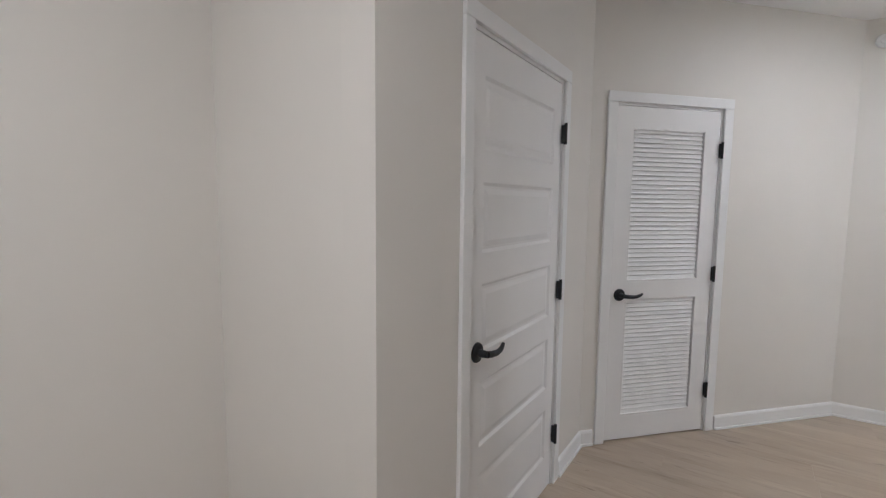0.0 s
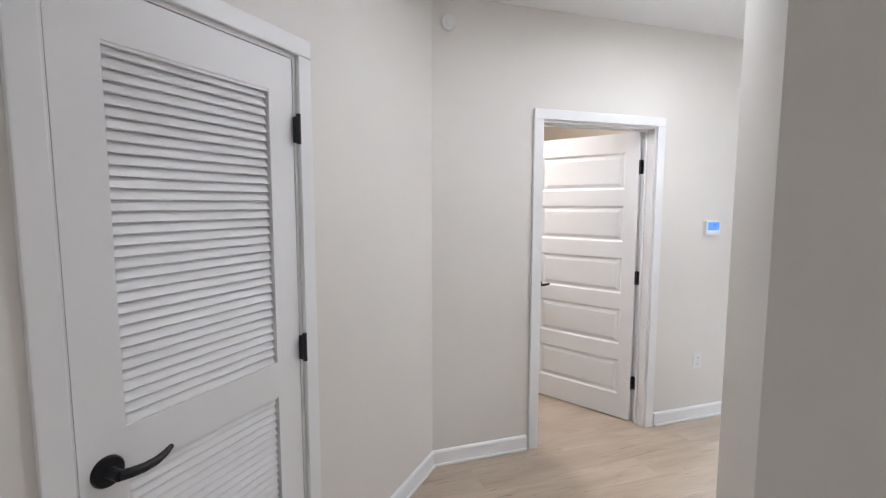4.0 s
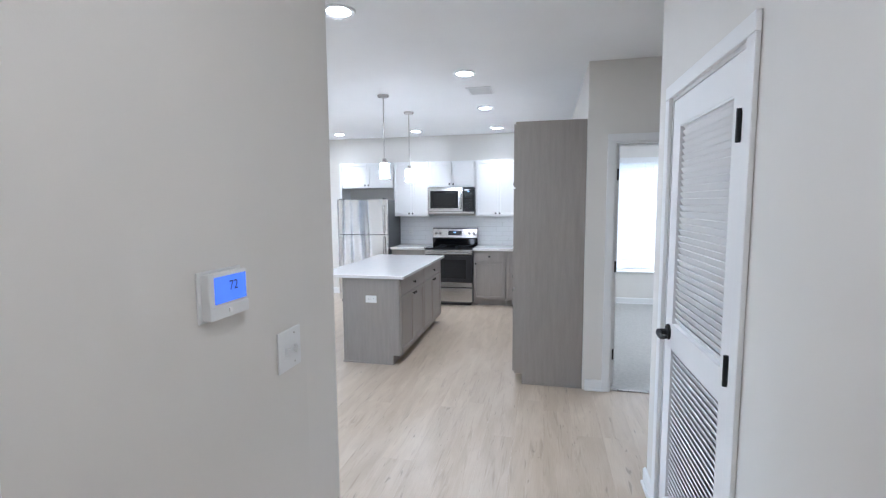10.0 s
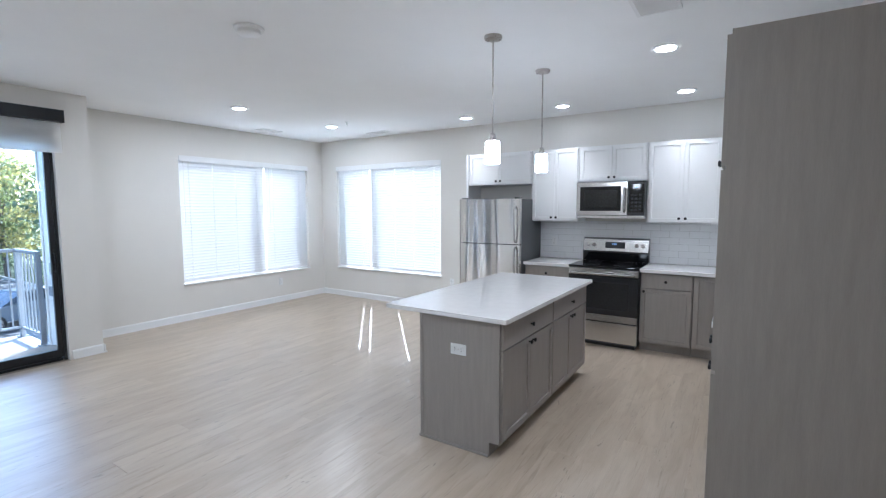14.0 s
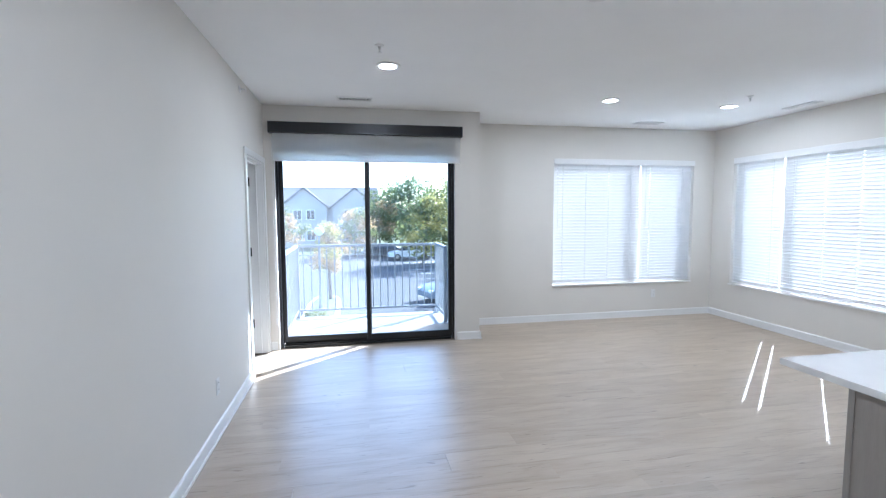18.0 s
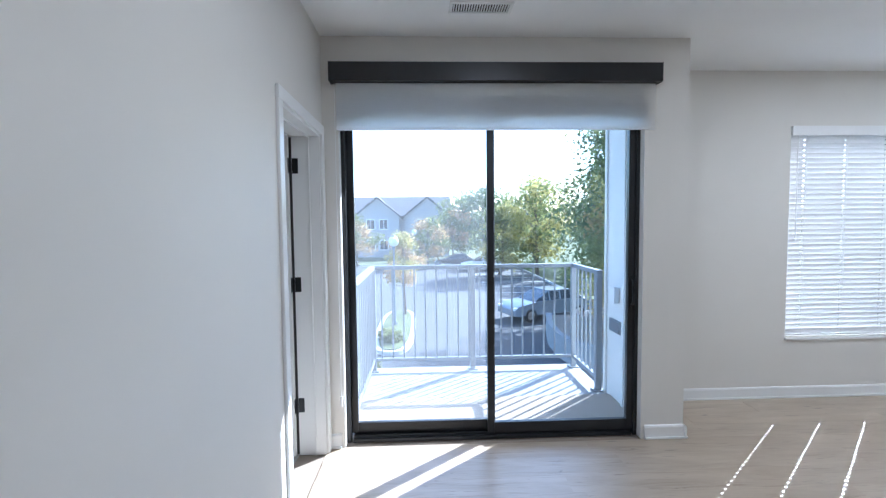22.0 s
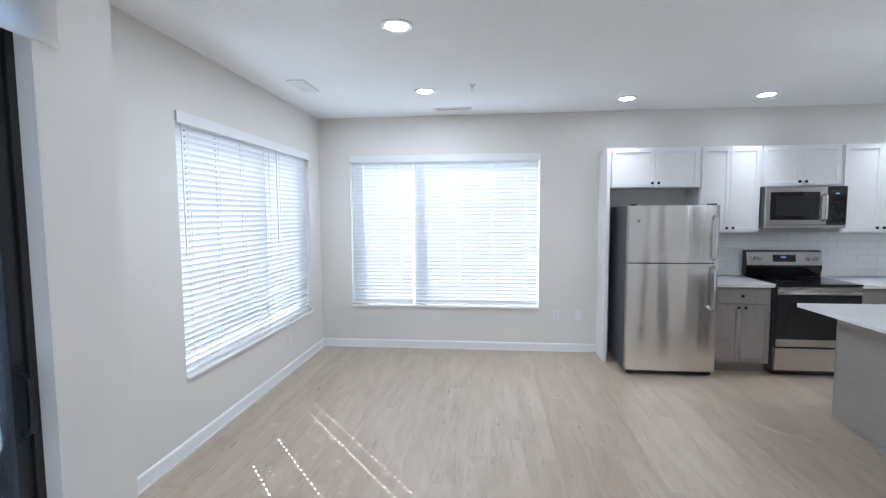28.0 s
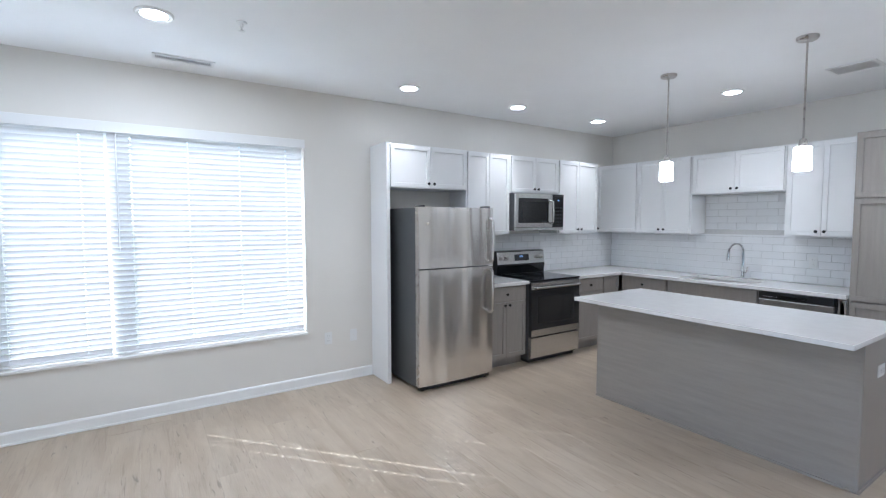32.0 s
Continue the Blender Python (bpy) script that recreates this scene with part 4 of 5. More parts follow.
th = thing("thermostat", pose(3.64, 3.65, 1.414), "white wall thermostat with a lit blue screen", "thermostat")
part("base", cube(-0.07, -0.006, -0.055, 0.07, -0.0004, 0.055, 0.002), PLASTIC, th)
part("case", cube(-0.064, -0.028, -0.05, 0.064, -0.006, 0.05, 0.006), PLASTIC, th)
part("screen", cube(-0.048, -0.0292, -0.016, 0.056, -0.0275, 0.042, 0.001), SCREEN, th, "lit blue screen")
part("button", cube(-0.006, -0.031, -0.04, 0.004, -0.0275, -0.030, 0.001), CEIL, th)
part("flap", cube(-0.063, -0.0288, -0.049, 0.063, -0.0275, -0.022, 0.001), PLASTIC, th)
digits = bpy.data.curves.new("digits", "FONT")
digits.body, digits.size, digits.align_x, digits.align_y = "72", 0.03, "CENTER", "CENTER"
tmp = bpy.data.objects.new("tmp", digits)
dm = bpy.data.meshes.new_from_object(tmp)
bpy.data.objects.remove(tmp)
dm.name = "digits"
dm.materials.append(SLOT)
dob = new("digits", dm)
dob.parent = th
dob.matrix_basis = pose(0.012, -0.0299, 0.018, 90, 0, 0)


# ---- windows and blinds ----
def slat_mesh(w, cords):
    """A faux-wood slat, slightly crowned, with a slot for the cord at each ladder."""
    bm = bm_new()
    edges = [0.0]
    for c in cords:
        edges += [c - 0.008, c + 0.008]
    edges.append(w)
    hw, t = 0.025, 0.0014
    ys = [-hw, -0.0048, 0.0048, hw]
    zs = [0.0, 0.0025, 0.0025, 0.0]
    for i in range(len(edges) - 1):
        x0, x1 = edges[i], edges[i + 1]
        for k in range(3):
            if i % 2 == 1 and k == 1:
                continue
            v = [bm.verts.new(p) for p in ((x0, ys[k], zs[k] + t), (x1, ys[k], zs[k] + t), (x1, ys[k + 1], zs[k + 1] + t), (x0, ys[k + 1], zs[k + 1] + t))]
            bm.faces.new(v)
            v = [bm.verts.new(p) for p in ((x0, ys[k], zs[k] - t), (x0, ys[k + 1], zs[k + 1] - t), (x1, ys[k + 1], zs[k + 1] - t), (x1, ys[k], zs[k] - t))]
            bm.faces.new(v)
        for y, z in ((-hw, 0), (hw, 0)):
            bm.faces.new([bm.verts.new(p) for p in ((x0, y, z - t), (x1, y, z - t), (x1, y, z + t), (x0, y, z + t))])
    bm.transform(Matrix.Rotation(radians(-TILT_SLAT), 4, "X"))
    bmesh.ops.remove_doubles(bm, verts=bm.verts[:], dist=0.0001)
    return mesh_of("slat", bm, BLIND)


TILT_SLAT = 62


def blind(m, w, h, label, spare=0.012, first=False):
    """A horizontal blind; local x across, y = 0 its middle plane, the room at -y, z = 0 its lowest edge."""
    top = thing("window_blind", m, label, "blind", "white slatted blinds")
    lo, hi = (0.012 if spare < 0.01 or first else 0.0), (spare if spare > 0.01 else 0.012)
    part("valance", cube(-lo, -0.058, h - 0.072, w + hi, -0.048, h + 0.006, 0.003), WHITE, top, "white valance")
    part("head_rail", cube(0.004, -0.027, h - 0.045, w - 0.004, 0.027, h - 0.002), WHITE, top)
    part("bottom_rail", cube(0.002, -0.025, 0.006, w - 0.002, 0.025, 0.022, 0.004), WHITE, top)
    nl = 2 if w < 1.0 else 4
    cords = [0.15 + k * (w - 0.30) / (nl - 1) for k in range(nl)]
    me = slat_mesh(w - 0.006, [c - 0.003 for c in cords])
    n = int((h - 0.055) / 0.0425)
    for k in range(n):
        ob = new("slat", me)
        ob.parent = top
        ob.location = (0.003, 0, 0.045 + k * 0.0425)
    for c in cords:
        for y in (-0.0265, 0.0265):
            part("ladder_cord", cube(c - 0.0016, y - 0.0006, 0.01, c + 0.0016, y + 0.0006, h - 0.05), PLASTIC, top)
    part("tilt_wand", tube((0.06, -0.04, h - 0.06), (0.06, -0.042, h - 0.95), 0.0035, 0.0035, 8), PLASTIC, top)


def window(name, m, w, h, splits, label, depth=0.2):
    """A window in a hole of a wall: local x across, y = 0 the room face, +y outside, z = 0 the bottom of the hole. splits: meeting points of the blinds."""
    top = thing(name, m, label, "window", "", "structure")
    f = 0.055
    for x0, x1 in ((0.001, f), (w - f, w - 0.001)):
        part("window_frame", cube(x0, depth - 0.07, 0.001, x1, depth - 0.005, h - 0.001, 0.003), VINYL, top)
    for z0, z1 in ((0.001, f), (h - f, h - 0.001)):
        part("window_frame", cube(f, depth - 0.07, z0, w - f, depth - 0.005, z1, 0.003), VINYL, top)
    xs = [f] + [s for s in splits] + [w - f]
    for s in splits:
        part("mullion", cube(s - 0.045, depth - 0.072, f, s + 0.045, depth - 0.006, h - f, 0.003), VINYL, top)
    for a, b in zip(xs, xs[1:]):
        pane = part("pane", cube(a + (0.045 if a in splits else 0), depth - 0.04, f, b - (0.045 if b in splits else 0), depth - 0.034, h - f), GLASS, top)
        pane.visible_shadow = False
    part("sill", cube(-0.005, -0.022, -0.02, w + 0.005, depth - 0.07, -0.0005, 0.004), TRIM, top, "white window stool")
    return top


WZ, WH = 0.52, 1.77
window("window_north", pose(7.91, NORTH, WZ), 2.21, WH, [1.34], "wide window behind white slatted blinds")
blind(pose(7.916, NORTH + 0.045, WZ + 0.004), 1.36, WH - 0.008, "lowered white faux-wood blind, slats nearly shut", 0.017)
blind(pose(9.284, NORTH + 0.045, WZ + 0.004), 0.830, WH - 0.008, "narrower lowered white faux-wood blind, slats nearly shut")
window("window_east", pose(EAST, 9.24, WZ, 0, 0, -90), 2.22, WH, [0.75], "wide window behind white slatted blinds")
blind(pose(EAST + 0.045, 9.234, WZ + 0.004, 0, 0, -90), 0.738, WH - 0.008, "narrower lowered white faux-wood blind, slats nearly shut", 0.017)
blind(pose(EAST + 0.045, 8.487, WZ + 0.004, 0, 0, -90), 1.461, WH - 0.008, "lowered white faux-wood blind, slats nearly shut")
window("window_bedroom", pose(EAST, 2.05, WZ, 0, 0, -90), 2.20, WH, [0.75], "bedroom window behind white slatted blinds")
blind(pose(EAST + 0.045, 2.044, WZ + 0.004, 0, 0, -90), 0.732, WH - 0.008, "narrower lowered white blind in the bedroom")
blind(pose(EAST + 0.045, 1.306, WZ + 0.004, 0, 0, -90), 1.450, WH - 0.008, "lowered white blind in the bedroom")

# ---- sliding door ----
SX0, SX1, SY = 4.31, 6.36, 8.95
sd = thing("sliding_door", pose(SX0, SY, 0), "black framed glass sliding door to the balcony", "door", "", "structure")
SW, SH = SX1 - SX0, 2.36
part("frame", cube(0.001, 0.06, 0.004, 0.028, 0.18, SH, 0.003), FRAMEB, sd)
part("frame", cube(SW - 0.028, 0.06, 0.004, SW - 0.001, 0.18, SH, 0.003), FRAMEB, sd)
part("frame", cube(0.028, 0.06, SH - 0.045, SW - 0.028, 0.18, SH, 0.003), FRAMEB, sd)
part("track", add_box(add_box(cube(0.045, 0.055, 0.004, SW - 0.045, 0.18, 0.028, 0.002), 0.045, 0.085, 0.028, SW - 0.045, 0.095, 0.042), 0.045, 0.135, 0.028, SW - 0.045, 0.145, 0.042), FRAMEB, sd, "black aluminium track")
mid = 1.017
for x0, x1, y0 in ((0.028, mid + 0.03, 0.125), (mid - 0.03, SW - 0.028, 0.072)):
    y1 = y0 + 0.038
    sash = part("sash", add_box(add_box(add_box(cube(x0, y0, 0.042, x0 + 0.045, y1, SH - 0.046, 0.003), x1 - 0.045, y0, 0.042, x1, y1, SH - 0.046, 0.003), x0 + 0.045, y0, 0.042, x1 - 0.045, y1, 0.115, 0.003), x0 + 0.045, y0, SH - 0.12, x1 - 0.045, y1, SH - 0.046, 0.003), FRAMEB, sd, "black aluminium sash")
    pane = part("pane", cube(x0 + 0.04, y0 + 0.016, 0.11, x1 - 0.04, y0 + 0.022, SH - 0.115), HAZY if x0 < 0.5 else GLASS, sash)
    pane.visible_shadow = False
part("pull_handle", swept([(SW - 0.052, 0.07, 0.93), (SW - 0.052, 0.035, 0.95), (SW - 0.052, 0.03, 1.03), (SW - 0.052, 0.035, 1.11), (SW - 0.052, 0.07, 1.13)], 0.008), HARD, sd, "black D-shaped pull", True)
part("handle_plate", cube(SW - 0.07, 0.066, 0.91, SW - 0.034, 0.0725, 1.15, 0.004), HARD, sd)
part("reveal", cube(-0.002, 0.002, 0.004, 0.0, 0.06, SH), TRIM, sd)
for x0, x1 in ((-0.006, 0.003), (SW - 0.003, SW + 0.006)):
    part("jamb_liner", cube(x0, 0.001, 0.004, x1, 0.06, SH - 0.002), TRIM, sd)

rs = thing("roller_shade", pose(4.275, SY, 0), "roller shade in a black cassette, partly lowered over the sliding door", "shade")
part("cassette", cube(0.0, -0.095, 2.43, 2.15, -0.001, 2.548, 0.003), FRAMEB, rs, "black aluminium cassette")
part("end_cap", cube(-0.004, -0.097, 2.428, 0.0, -0.001, 2.55, 0.002), FRAMEB, rs)
part("end_cap", cube(2.15, -0.097, 2.428, 2.154, -0.001, 2.55, 0.002), FRAMEB, rs)
fabric = bm_new()
fabric.faces.new([fabric.verts.new(v) for v in ((0.03, -0.035, 2.15), (2.135, -0.035, 2.15), (2.135, -0.035, 2.44), (0.03, -0.035, 2.44))])
part("fabric", fabric, SHADE, rs, "off-white light-filtering fabric")
part("hem_bar", cube(0.03, -0.042, 2.128, 2.135, -0.028, 2.152, 0.004), SHADE, rs, "fabric-wrapped hem bar")
part("bead_chain", tube((0.02, -0.03, 2.44), (0.02, -0.03, 0.35), 0.0022, 0.0022, 6), PLASTIC, rs)
part("chain_weight", cube(0.012, -0.036, 0.30, 0.028, -0.024, 0.37, 0.003), PLASTIC, rs)

# ---- balcony ----
CONC = material("pale_concrete", (0.27, 0.275, 0.285), 0.85, vary=0.12, scale=5, bump=0.3, bump_scale=150, fine=0.3)
RAIL = material("grey_rail_paint", (0.21, 0.225, 0.25), 0.45, vary=0.06, scale=10)
SIDING = material("white_siding", (0.74, 0.74, 0.73), 0.6, vary=0.03, scale=3, bump=0.1, bump_scale=60)
BRICK = material("house_siding", (0.40, 0.38, 0.375), 0.8, vary=0.08, scale=3, stretch=(0.3, 0.3, 8))
ROOF = material("grey_shingle", (0.095, 0.093, 0.098), 0.9, vary=0.15, scale=5, bump=0.5, bump_scale=30)
ASPHALT = material("asphalt", (0.065, 0.066, 0.07), 0.9, vary=0.2, scale=0.6, bump=0.4, bump_scale=90, fine=0.3)
GRASS = material("lawn", (0.085, 0.10, 0.035), 0.95, vary=0.4, scale=1.2, bump=0.8, bump_scale=60, fine=0.5)
BARK = material("bark", (0.13, 0.10, 0.075), 0.95, vary=0.3, scale=9, bump=0.8, bump_scale=40)
LINE = material("road_paint", (0.62, 0.62, 0.6), 0.8, vary=0.1, scale=8)
KERB = material("kerb_concrete", (0.46, 0.45, 0.43), 0.9, vary=0.12, scale=3)
HPANE = material("house_pane", (0.05, 0.055, 0.065), 0.1, vary=0.2, scale=2)
LEAF_G = see_through("leaf_green", (0.20, 0.22, 0.085), 0.58, 0.6)
LEAF_D = see_through("leaf_dark", (0.135, 0.175, 0.09), 0.55, 0.6)
LEAF_Y = see_through("leaf_yellow", (0.42, 0.37, 0.13), 0.6, 0.6)
LEAF_O = see_through("leaf_tan", (0.46, 0.32, 0.16), 0.6, 0.6)

solid("balcony_floor", cube(4.10, 9.153, -0.22, 6.484, 10.74, -0.02, 0.004), CONC, "pale grey balcony slab", "balcony", "structure")
solid("door_sill", cube(4.315, 9.132, -0.03, 6.355, 9.17, 0.003, 0.002), FRAMEB, "black aluminium door sill", "sill", "structure")


def railing(m, length, posts, label):
    top = thing("balcony_railing", m, label, "railing", "balcony railings")
    part("top_rail", cube(0.0, -0.025, 1.045, length, 0.025, 1.085, 0.005), RAIL, top)
    part("bottom_rail", cube(0.0, -0.018, 0.085, length, 0.018, 0.115, 0.003), RAIL, top)
    for x in posts:
        p = part("post", cube(x - 0.025, -0.0255, -0.018, x + 0.025, 0.0255, 1.045, 0.003), RAIL, top)
        part("foot_plate", cube(x - 0.05, -0.05, -0.0195, x + 0.05, 0.05, -0.008, 0.002), RAIL, p)
    n = int(length / 0.112)
    me = None
    for k in range(1, n):
        x = k * length / n
        if min(abs(x - p) for p in posts) < 0.03:
            continue
        if me is None:
            me = mesh_of("baluster", cube(-0.008, -0.008, 0.115, 0.008, 0.008, 1.045), RAIL)
        ob = new("baluster", me)
        ob.parent = top
        ob.location = (x, 0, 0)
    return top


railing(pose(4.30, 10.64, 0), 2.155, [0.027, 1.06, 2.128], "grey metal balcony railing with thin balusters")
railing(pose(6.43, 10.61, 0, 0, 0, -90), 0.70, [0.673], "short grey metal railing at the balcony's side")
railing(pose(4.325, 9.30, 0, 0, 0, 90), 1.31, [0.03], "grey metal railing at the balcony's side")

ext = solid("exterior_wall", cube(6.485, 9.155, -3.3, 6.537, 9.92, 6.2), SIDING, "white board-and-batten siding beside the balcony", "wall", "structure")
for y in (9.19, 9.53, 9.895):
    part("batten", cube(6.47, y - 0.022, -3.3, 6.4845, y + 0.022, 6.2, 0.003), SIDING, ext)
solid("exterior_wall_north", cube(6.538, 9.812, -3.3, 10.9, 9.88, 0.5), SIDING, "white siding under the window", "wall", "structure")
solid("exterior_wall_upper", cube(6.538, 9.812, 2.33, 10.9, 9.88, 6.2), SIDING, "white siding above the window", "wall", "structure")
bx = thing("exterior_outlet", pose(6.4845, 9.66, 0.90, 0, 0, -90), "white weatherproof outlet box on the siding", "outlet")
part("box", cube(-0.045, -0.04, -0.065, 0.045, -0.0005, 0.065, 0.008), PLASTIC, bx)
part("lid", cube(-0.05, -0.05, -0.07, 0.05, -0.04, 0.07, 0.006), PLASTIC, bx)
gv = thing("wall_vent", pose(6.4845, 9.69, 0.63, 0, 0, -90), "grey louvred wall vent on the siding", "vent")
part("frame", cube(-0.11, -0.012, -0.055, 0.11, -0.0005, 0.055, 0.002), RAIL, gv)
for k in range(6):
    part("blade", moved(cube(-0.10, -0.012, -0.004, 0.10, 0.006, -0.001), Matrix.Translation((0, -0.012, -0.04 + k * 0.016)) @ Matrix.Rotation(radians(35), 4, "X")), RAIL, gv)

# ---- outdoors ----
GZ = -3.3
gm = bm_new()
for q in (((-900, -300), (900, -300), (900, 1500), (-900, 1500)),):
    gm.faces.new([gm.verts.new((x, y, GZ)) for x, y in q])
solid("ground", gm, GRASS, "dry autumn lawn reaching to the horizon", "ground")
solid("road", cube(-40, 12.5, GZ + 0.002, 14.5, 58, GZ + 0.012), ASPHALT, "sunlit grey asphalt parking lot", "road")
for k in range(4, 12):
    solid("parking_line", cube(9.4, 20 + k * 2.8, GZ + 0.013, 14.3, 20.11 + k * 2.8, GZ + 0.016), LINE, "pale painted parking line", "road marking")
kb = bm_new()
add_box(kb, 14.5, 12.0, GZ, 14.66, 58, GZ + 0.15, 0.02)
add_box(kb, -40, 58, GZ, 14.66, 58.16, GZ + 0.15, 0.02)
solid("kerb", kb, KERB, "concrete kerb along the parking lot", "kerb")


def oval(cx, cy, rx, ry, z0, z1, n=28, turn=0.0):
    bm = bm_new()
    lo, hi = [], []
    for k in range(n):
        a = 2 * math.pi * k / n
        x, y = rx * math.copysign(abs(math.cos(a)) ** 0.7, math.cos(a)), ry * math.copysign(abs(math.sin(a)) ** 0.7, math.sin(a))
        p = Matrix.Rotation(turn, 3, "Z") @ Vector((x, y, 0))
        lo.append(bm.verts.new((cx + p.x, cy + p.y, z0)))
        hi.append(bm.verts.new((cx + p.x, cy + p.y, z1)))
    for k in range(n):
        bm.faces.new((lo[k], lo[(k + 1) % n], hi[(k + 1) % n], hi[k]))
    bm.faces.new(hi)
    return bm


def slab(points, z0, z1):
    """An upright prism over a plan outline."""
    bm = bm_new()
    lo = [bm.verts.new((x, y, z0)) for x, y in points]
    hi = [bm.verts.new((x, y, z1)) for x, y in points]
    n = len(points)
    for k in range(n):
        bm.faces.new((lo[k], lo[(k + 1) % n], hi[(k + 1) % n], hi[k]))
    bm.faces.new(hi)
    return bm


MULCH = material("bark_mulch", (0.23, 0.19, 0.15), 0.95, vary=0.35, scale=9, bump=1.0, bump_scale=70, fine=0.6)
bend = [(10.1, 25.6), (9.66, 23.6), (9.55, 22.0), (9.65, 21.15), (9.82, 20.6), (10.1, 20.2), (10.5, 19.85), (11.0, 19.58), (12.2, 19.25), (14.48, 18.9)]
inner = [(x + 0.24 - 0.02 * k, y + 0.02 + 0.025 * k) for k, (x, y) in enumerate(bend)]
solid("retaining_wall", slab(bend + inner[::-1], GZ, GZ + 0.85), CONC, "low curved concrete retaining wall round a planted bed", "wall", "structure")
solid("raised_bed", slab(inner + [(14.48, 25.6)], GZ, GZ + 0.74), MULCH, "raised bed of brown bark mulch", "bed", "structure")
solid("mulch_bed", slab([(9.6, 21.1), (9.1, 19.3), (8.85, 17.9), (10.6, 17.3), (14.48, 17.0), (14.48, 18.9), (11.0, 19.58), (10.1, 20.2)], GZ + 0.003, GZ + 0.06), MULCH, "brown bark mulch bed before the retaining wall", "bed", "structure")
solid("lawn_strip", slab([(8.85, 17.9), (8.2, 15.4), (7.6, 12.6), (14.48, 12.6), (14.48, 17.0), (10.6, 17.3)], GZ + 0.003, GZ + 0.05), GRASS, "green lawn strip below the balcony", "lawn", "structure")

isle = thing("planter_island", pose(3.58, 26.5, GZ), "planted kerb island in the parking lot", "planter")
part("kerb_ring", oval(0, 0, 0.85, 4.05, 0.0, 0.16), KERB, isle)
part("soil", oval(0, 0, 0.64, 3.84, 0.10, 0.19), GRASS, isle)


def leaves(rng, blobs, count, size):
    """Many small bent leaf cards scattered through lumps, denser towards their skins."""
    vs, fs = [], []
    weights = np.array([b[3] ** 2 for b in blobs])
    pick = rng.choice(len(blobs), count, p=weights / weights.sum())
    for i in pick:
        bx_, by_, bz_, br = blobs[i]
        d = rng.normal(size=3)
        d /= np.linalg.norm(d)
        r = br * (0.2 + 1.1 * rng.random() ** 0.8)
        c = np.array((bx_, by_, bz_)) + d * r * np.array((1, 1, 0.8))
        u = rng.normal(size=3)
        u /= np.linalg.norm(u)
        v = np.cross(u, rng.normal(size=3))
        v /= np.linalg.norm(v)
        s = size * (0.6 + 0.8 * rng.random())
        k = len(vs)
        vs += [c - u * s, c - v * s * 0.5 + u * 0.1 * s, c + u * s, c + v * s * 0.5 - u * 0.1 * s]
        fs.append((k, k + 1, k + 2, k + 3))
    return [tuple(map(float, p)) for p in vs], fs


def tree(x, y, height, spread, seed, mats, label, trunk_h=0.3, count=3500, leaf=0.11, lumps=22):
    """A tapered trunk with limbs, and a crown of leaf cards in several lumps."""
    rng = np.random.default_rng(seed)
    top = thing("tree", pose(x, y, GZ), label, "tree", "trees round the parking lot")
    r = 0.022 * height
    th_ = height * trunk_h
    tb = bm_new()
    lean = rng.normal(size=2) * 0.02 * height
    p0, p1, p2 = Vector((0, 0, -0.05)), Vector((lean[0], lean[1], th_)), Vector((lean[0] * 1.6, lean[1] * 1.5, height * 0.8))
    add_tube(tb, p0, p1, r, r * 0.75, 10)
    add_tube(tb, p1, p2, r * 0.75, r * 0.15, 10)
    blobs = []
    for k in range(lumps):
        h = th_ + (height - th_) * (0.08 + 0.86 * (k + rng.random()) / lumps)
        rel = (h - th_) / (height - th_)
        reach = spread * (0.35 + 0.95 * math.sin(math.pi * min(1, rel * 0.92 + 0.12))) * (0.35 + 0.85 * rng.random())
        a = k * 2.4 + rng.random() * 0.8
        e = Vector((lean[0] + reach * 0.72 * math.cos(a), lean[1] + reach * 0.72 * math.sin(a), h))
        s = p1.lerp(p2, max(0, min(0.9, rel * 0.8)))
        add_tube(tb, s, e, r * 0.28, r * 0.06, 6)
        blobs.append((e.x, e.y, e.z, spread * (0.26 + 0.2 * rng.random())))
    part("trunk", tb, BARK, top, "", True)
    for j, mat in enumerate(mats):
        sub = [b for i, b in enumerate(blobs) if i % len(mats) == j] if len(mats) > 1 else blobs
        vs, fs = leaves(rng, sub, count // len(mats), leaf)
        me = bpy.data.meshes.new("crown")
        me.from_pydata(vs, [], fs)
        me.materials.append(mat)
        ob = new("crown", me)
        ob.parent = top
        tagged(ob, "", "", "", "stuff")
    return top


tree(13.4, 25.0, 10.0, 3.2, 1, [LEAF_D, LEAF_G, LEAF_G], "tall leafy green tree beside the parking lot", 0.18, 14000, 0.095, 36)
tree(12.35, 21.7, 6.9, 2.35, 2, [LEAF_Y, LEAF_O, LEAF_G], "yellowing tree close to the balcony", 0.13, 17000, 0.07, 36)
tree(16.5, 30.0, 11.5, 3.8, 3, [LEAF_G, LEAF_D], "tall leafy green tree beside the parking lot", 0.2, 6000, 0.15, 30)
tree(3.85, 29.2, 4.4, 1.0, 4, [LEAF_O, LEAF_Y], "small thin yellowing tree in the kerb island", 0.34, 4200, 0.065, 18)
tree(15.0, 47.0, 8.4, 3.0, 5, [LEAF_Y, LEAF_G], "pale yellow-green tree behind the parked cars", 0.15, 3800, 0.16, 22)
tree(20.5, 44.0, 9.0, 3.4, 6, [LEAF_D, LEAF_G], "dark green tree behind the parked cars", 0.15, 3800, 0.17, 22)
tree(12.0, 62.0, 9.2, 3.6, 7, [LEAF_D], "dark green tree beyond the parking lot", 0.15, 3200, 0.2, 22)
tree(8.4, 60.0, 6.2, 2.6, 8, [LEAF_G, LEAF_O], "small green tree beyond the parking lot", 0.2, 2400, 0.18, 16)
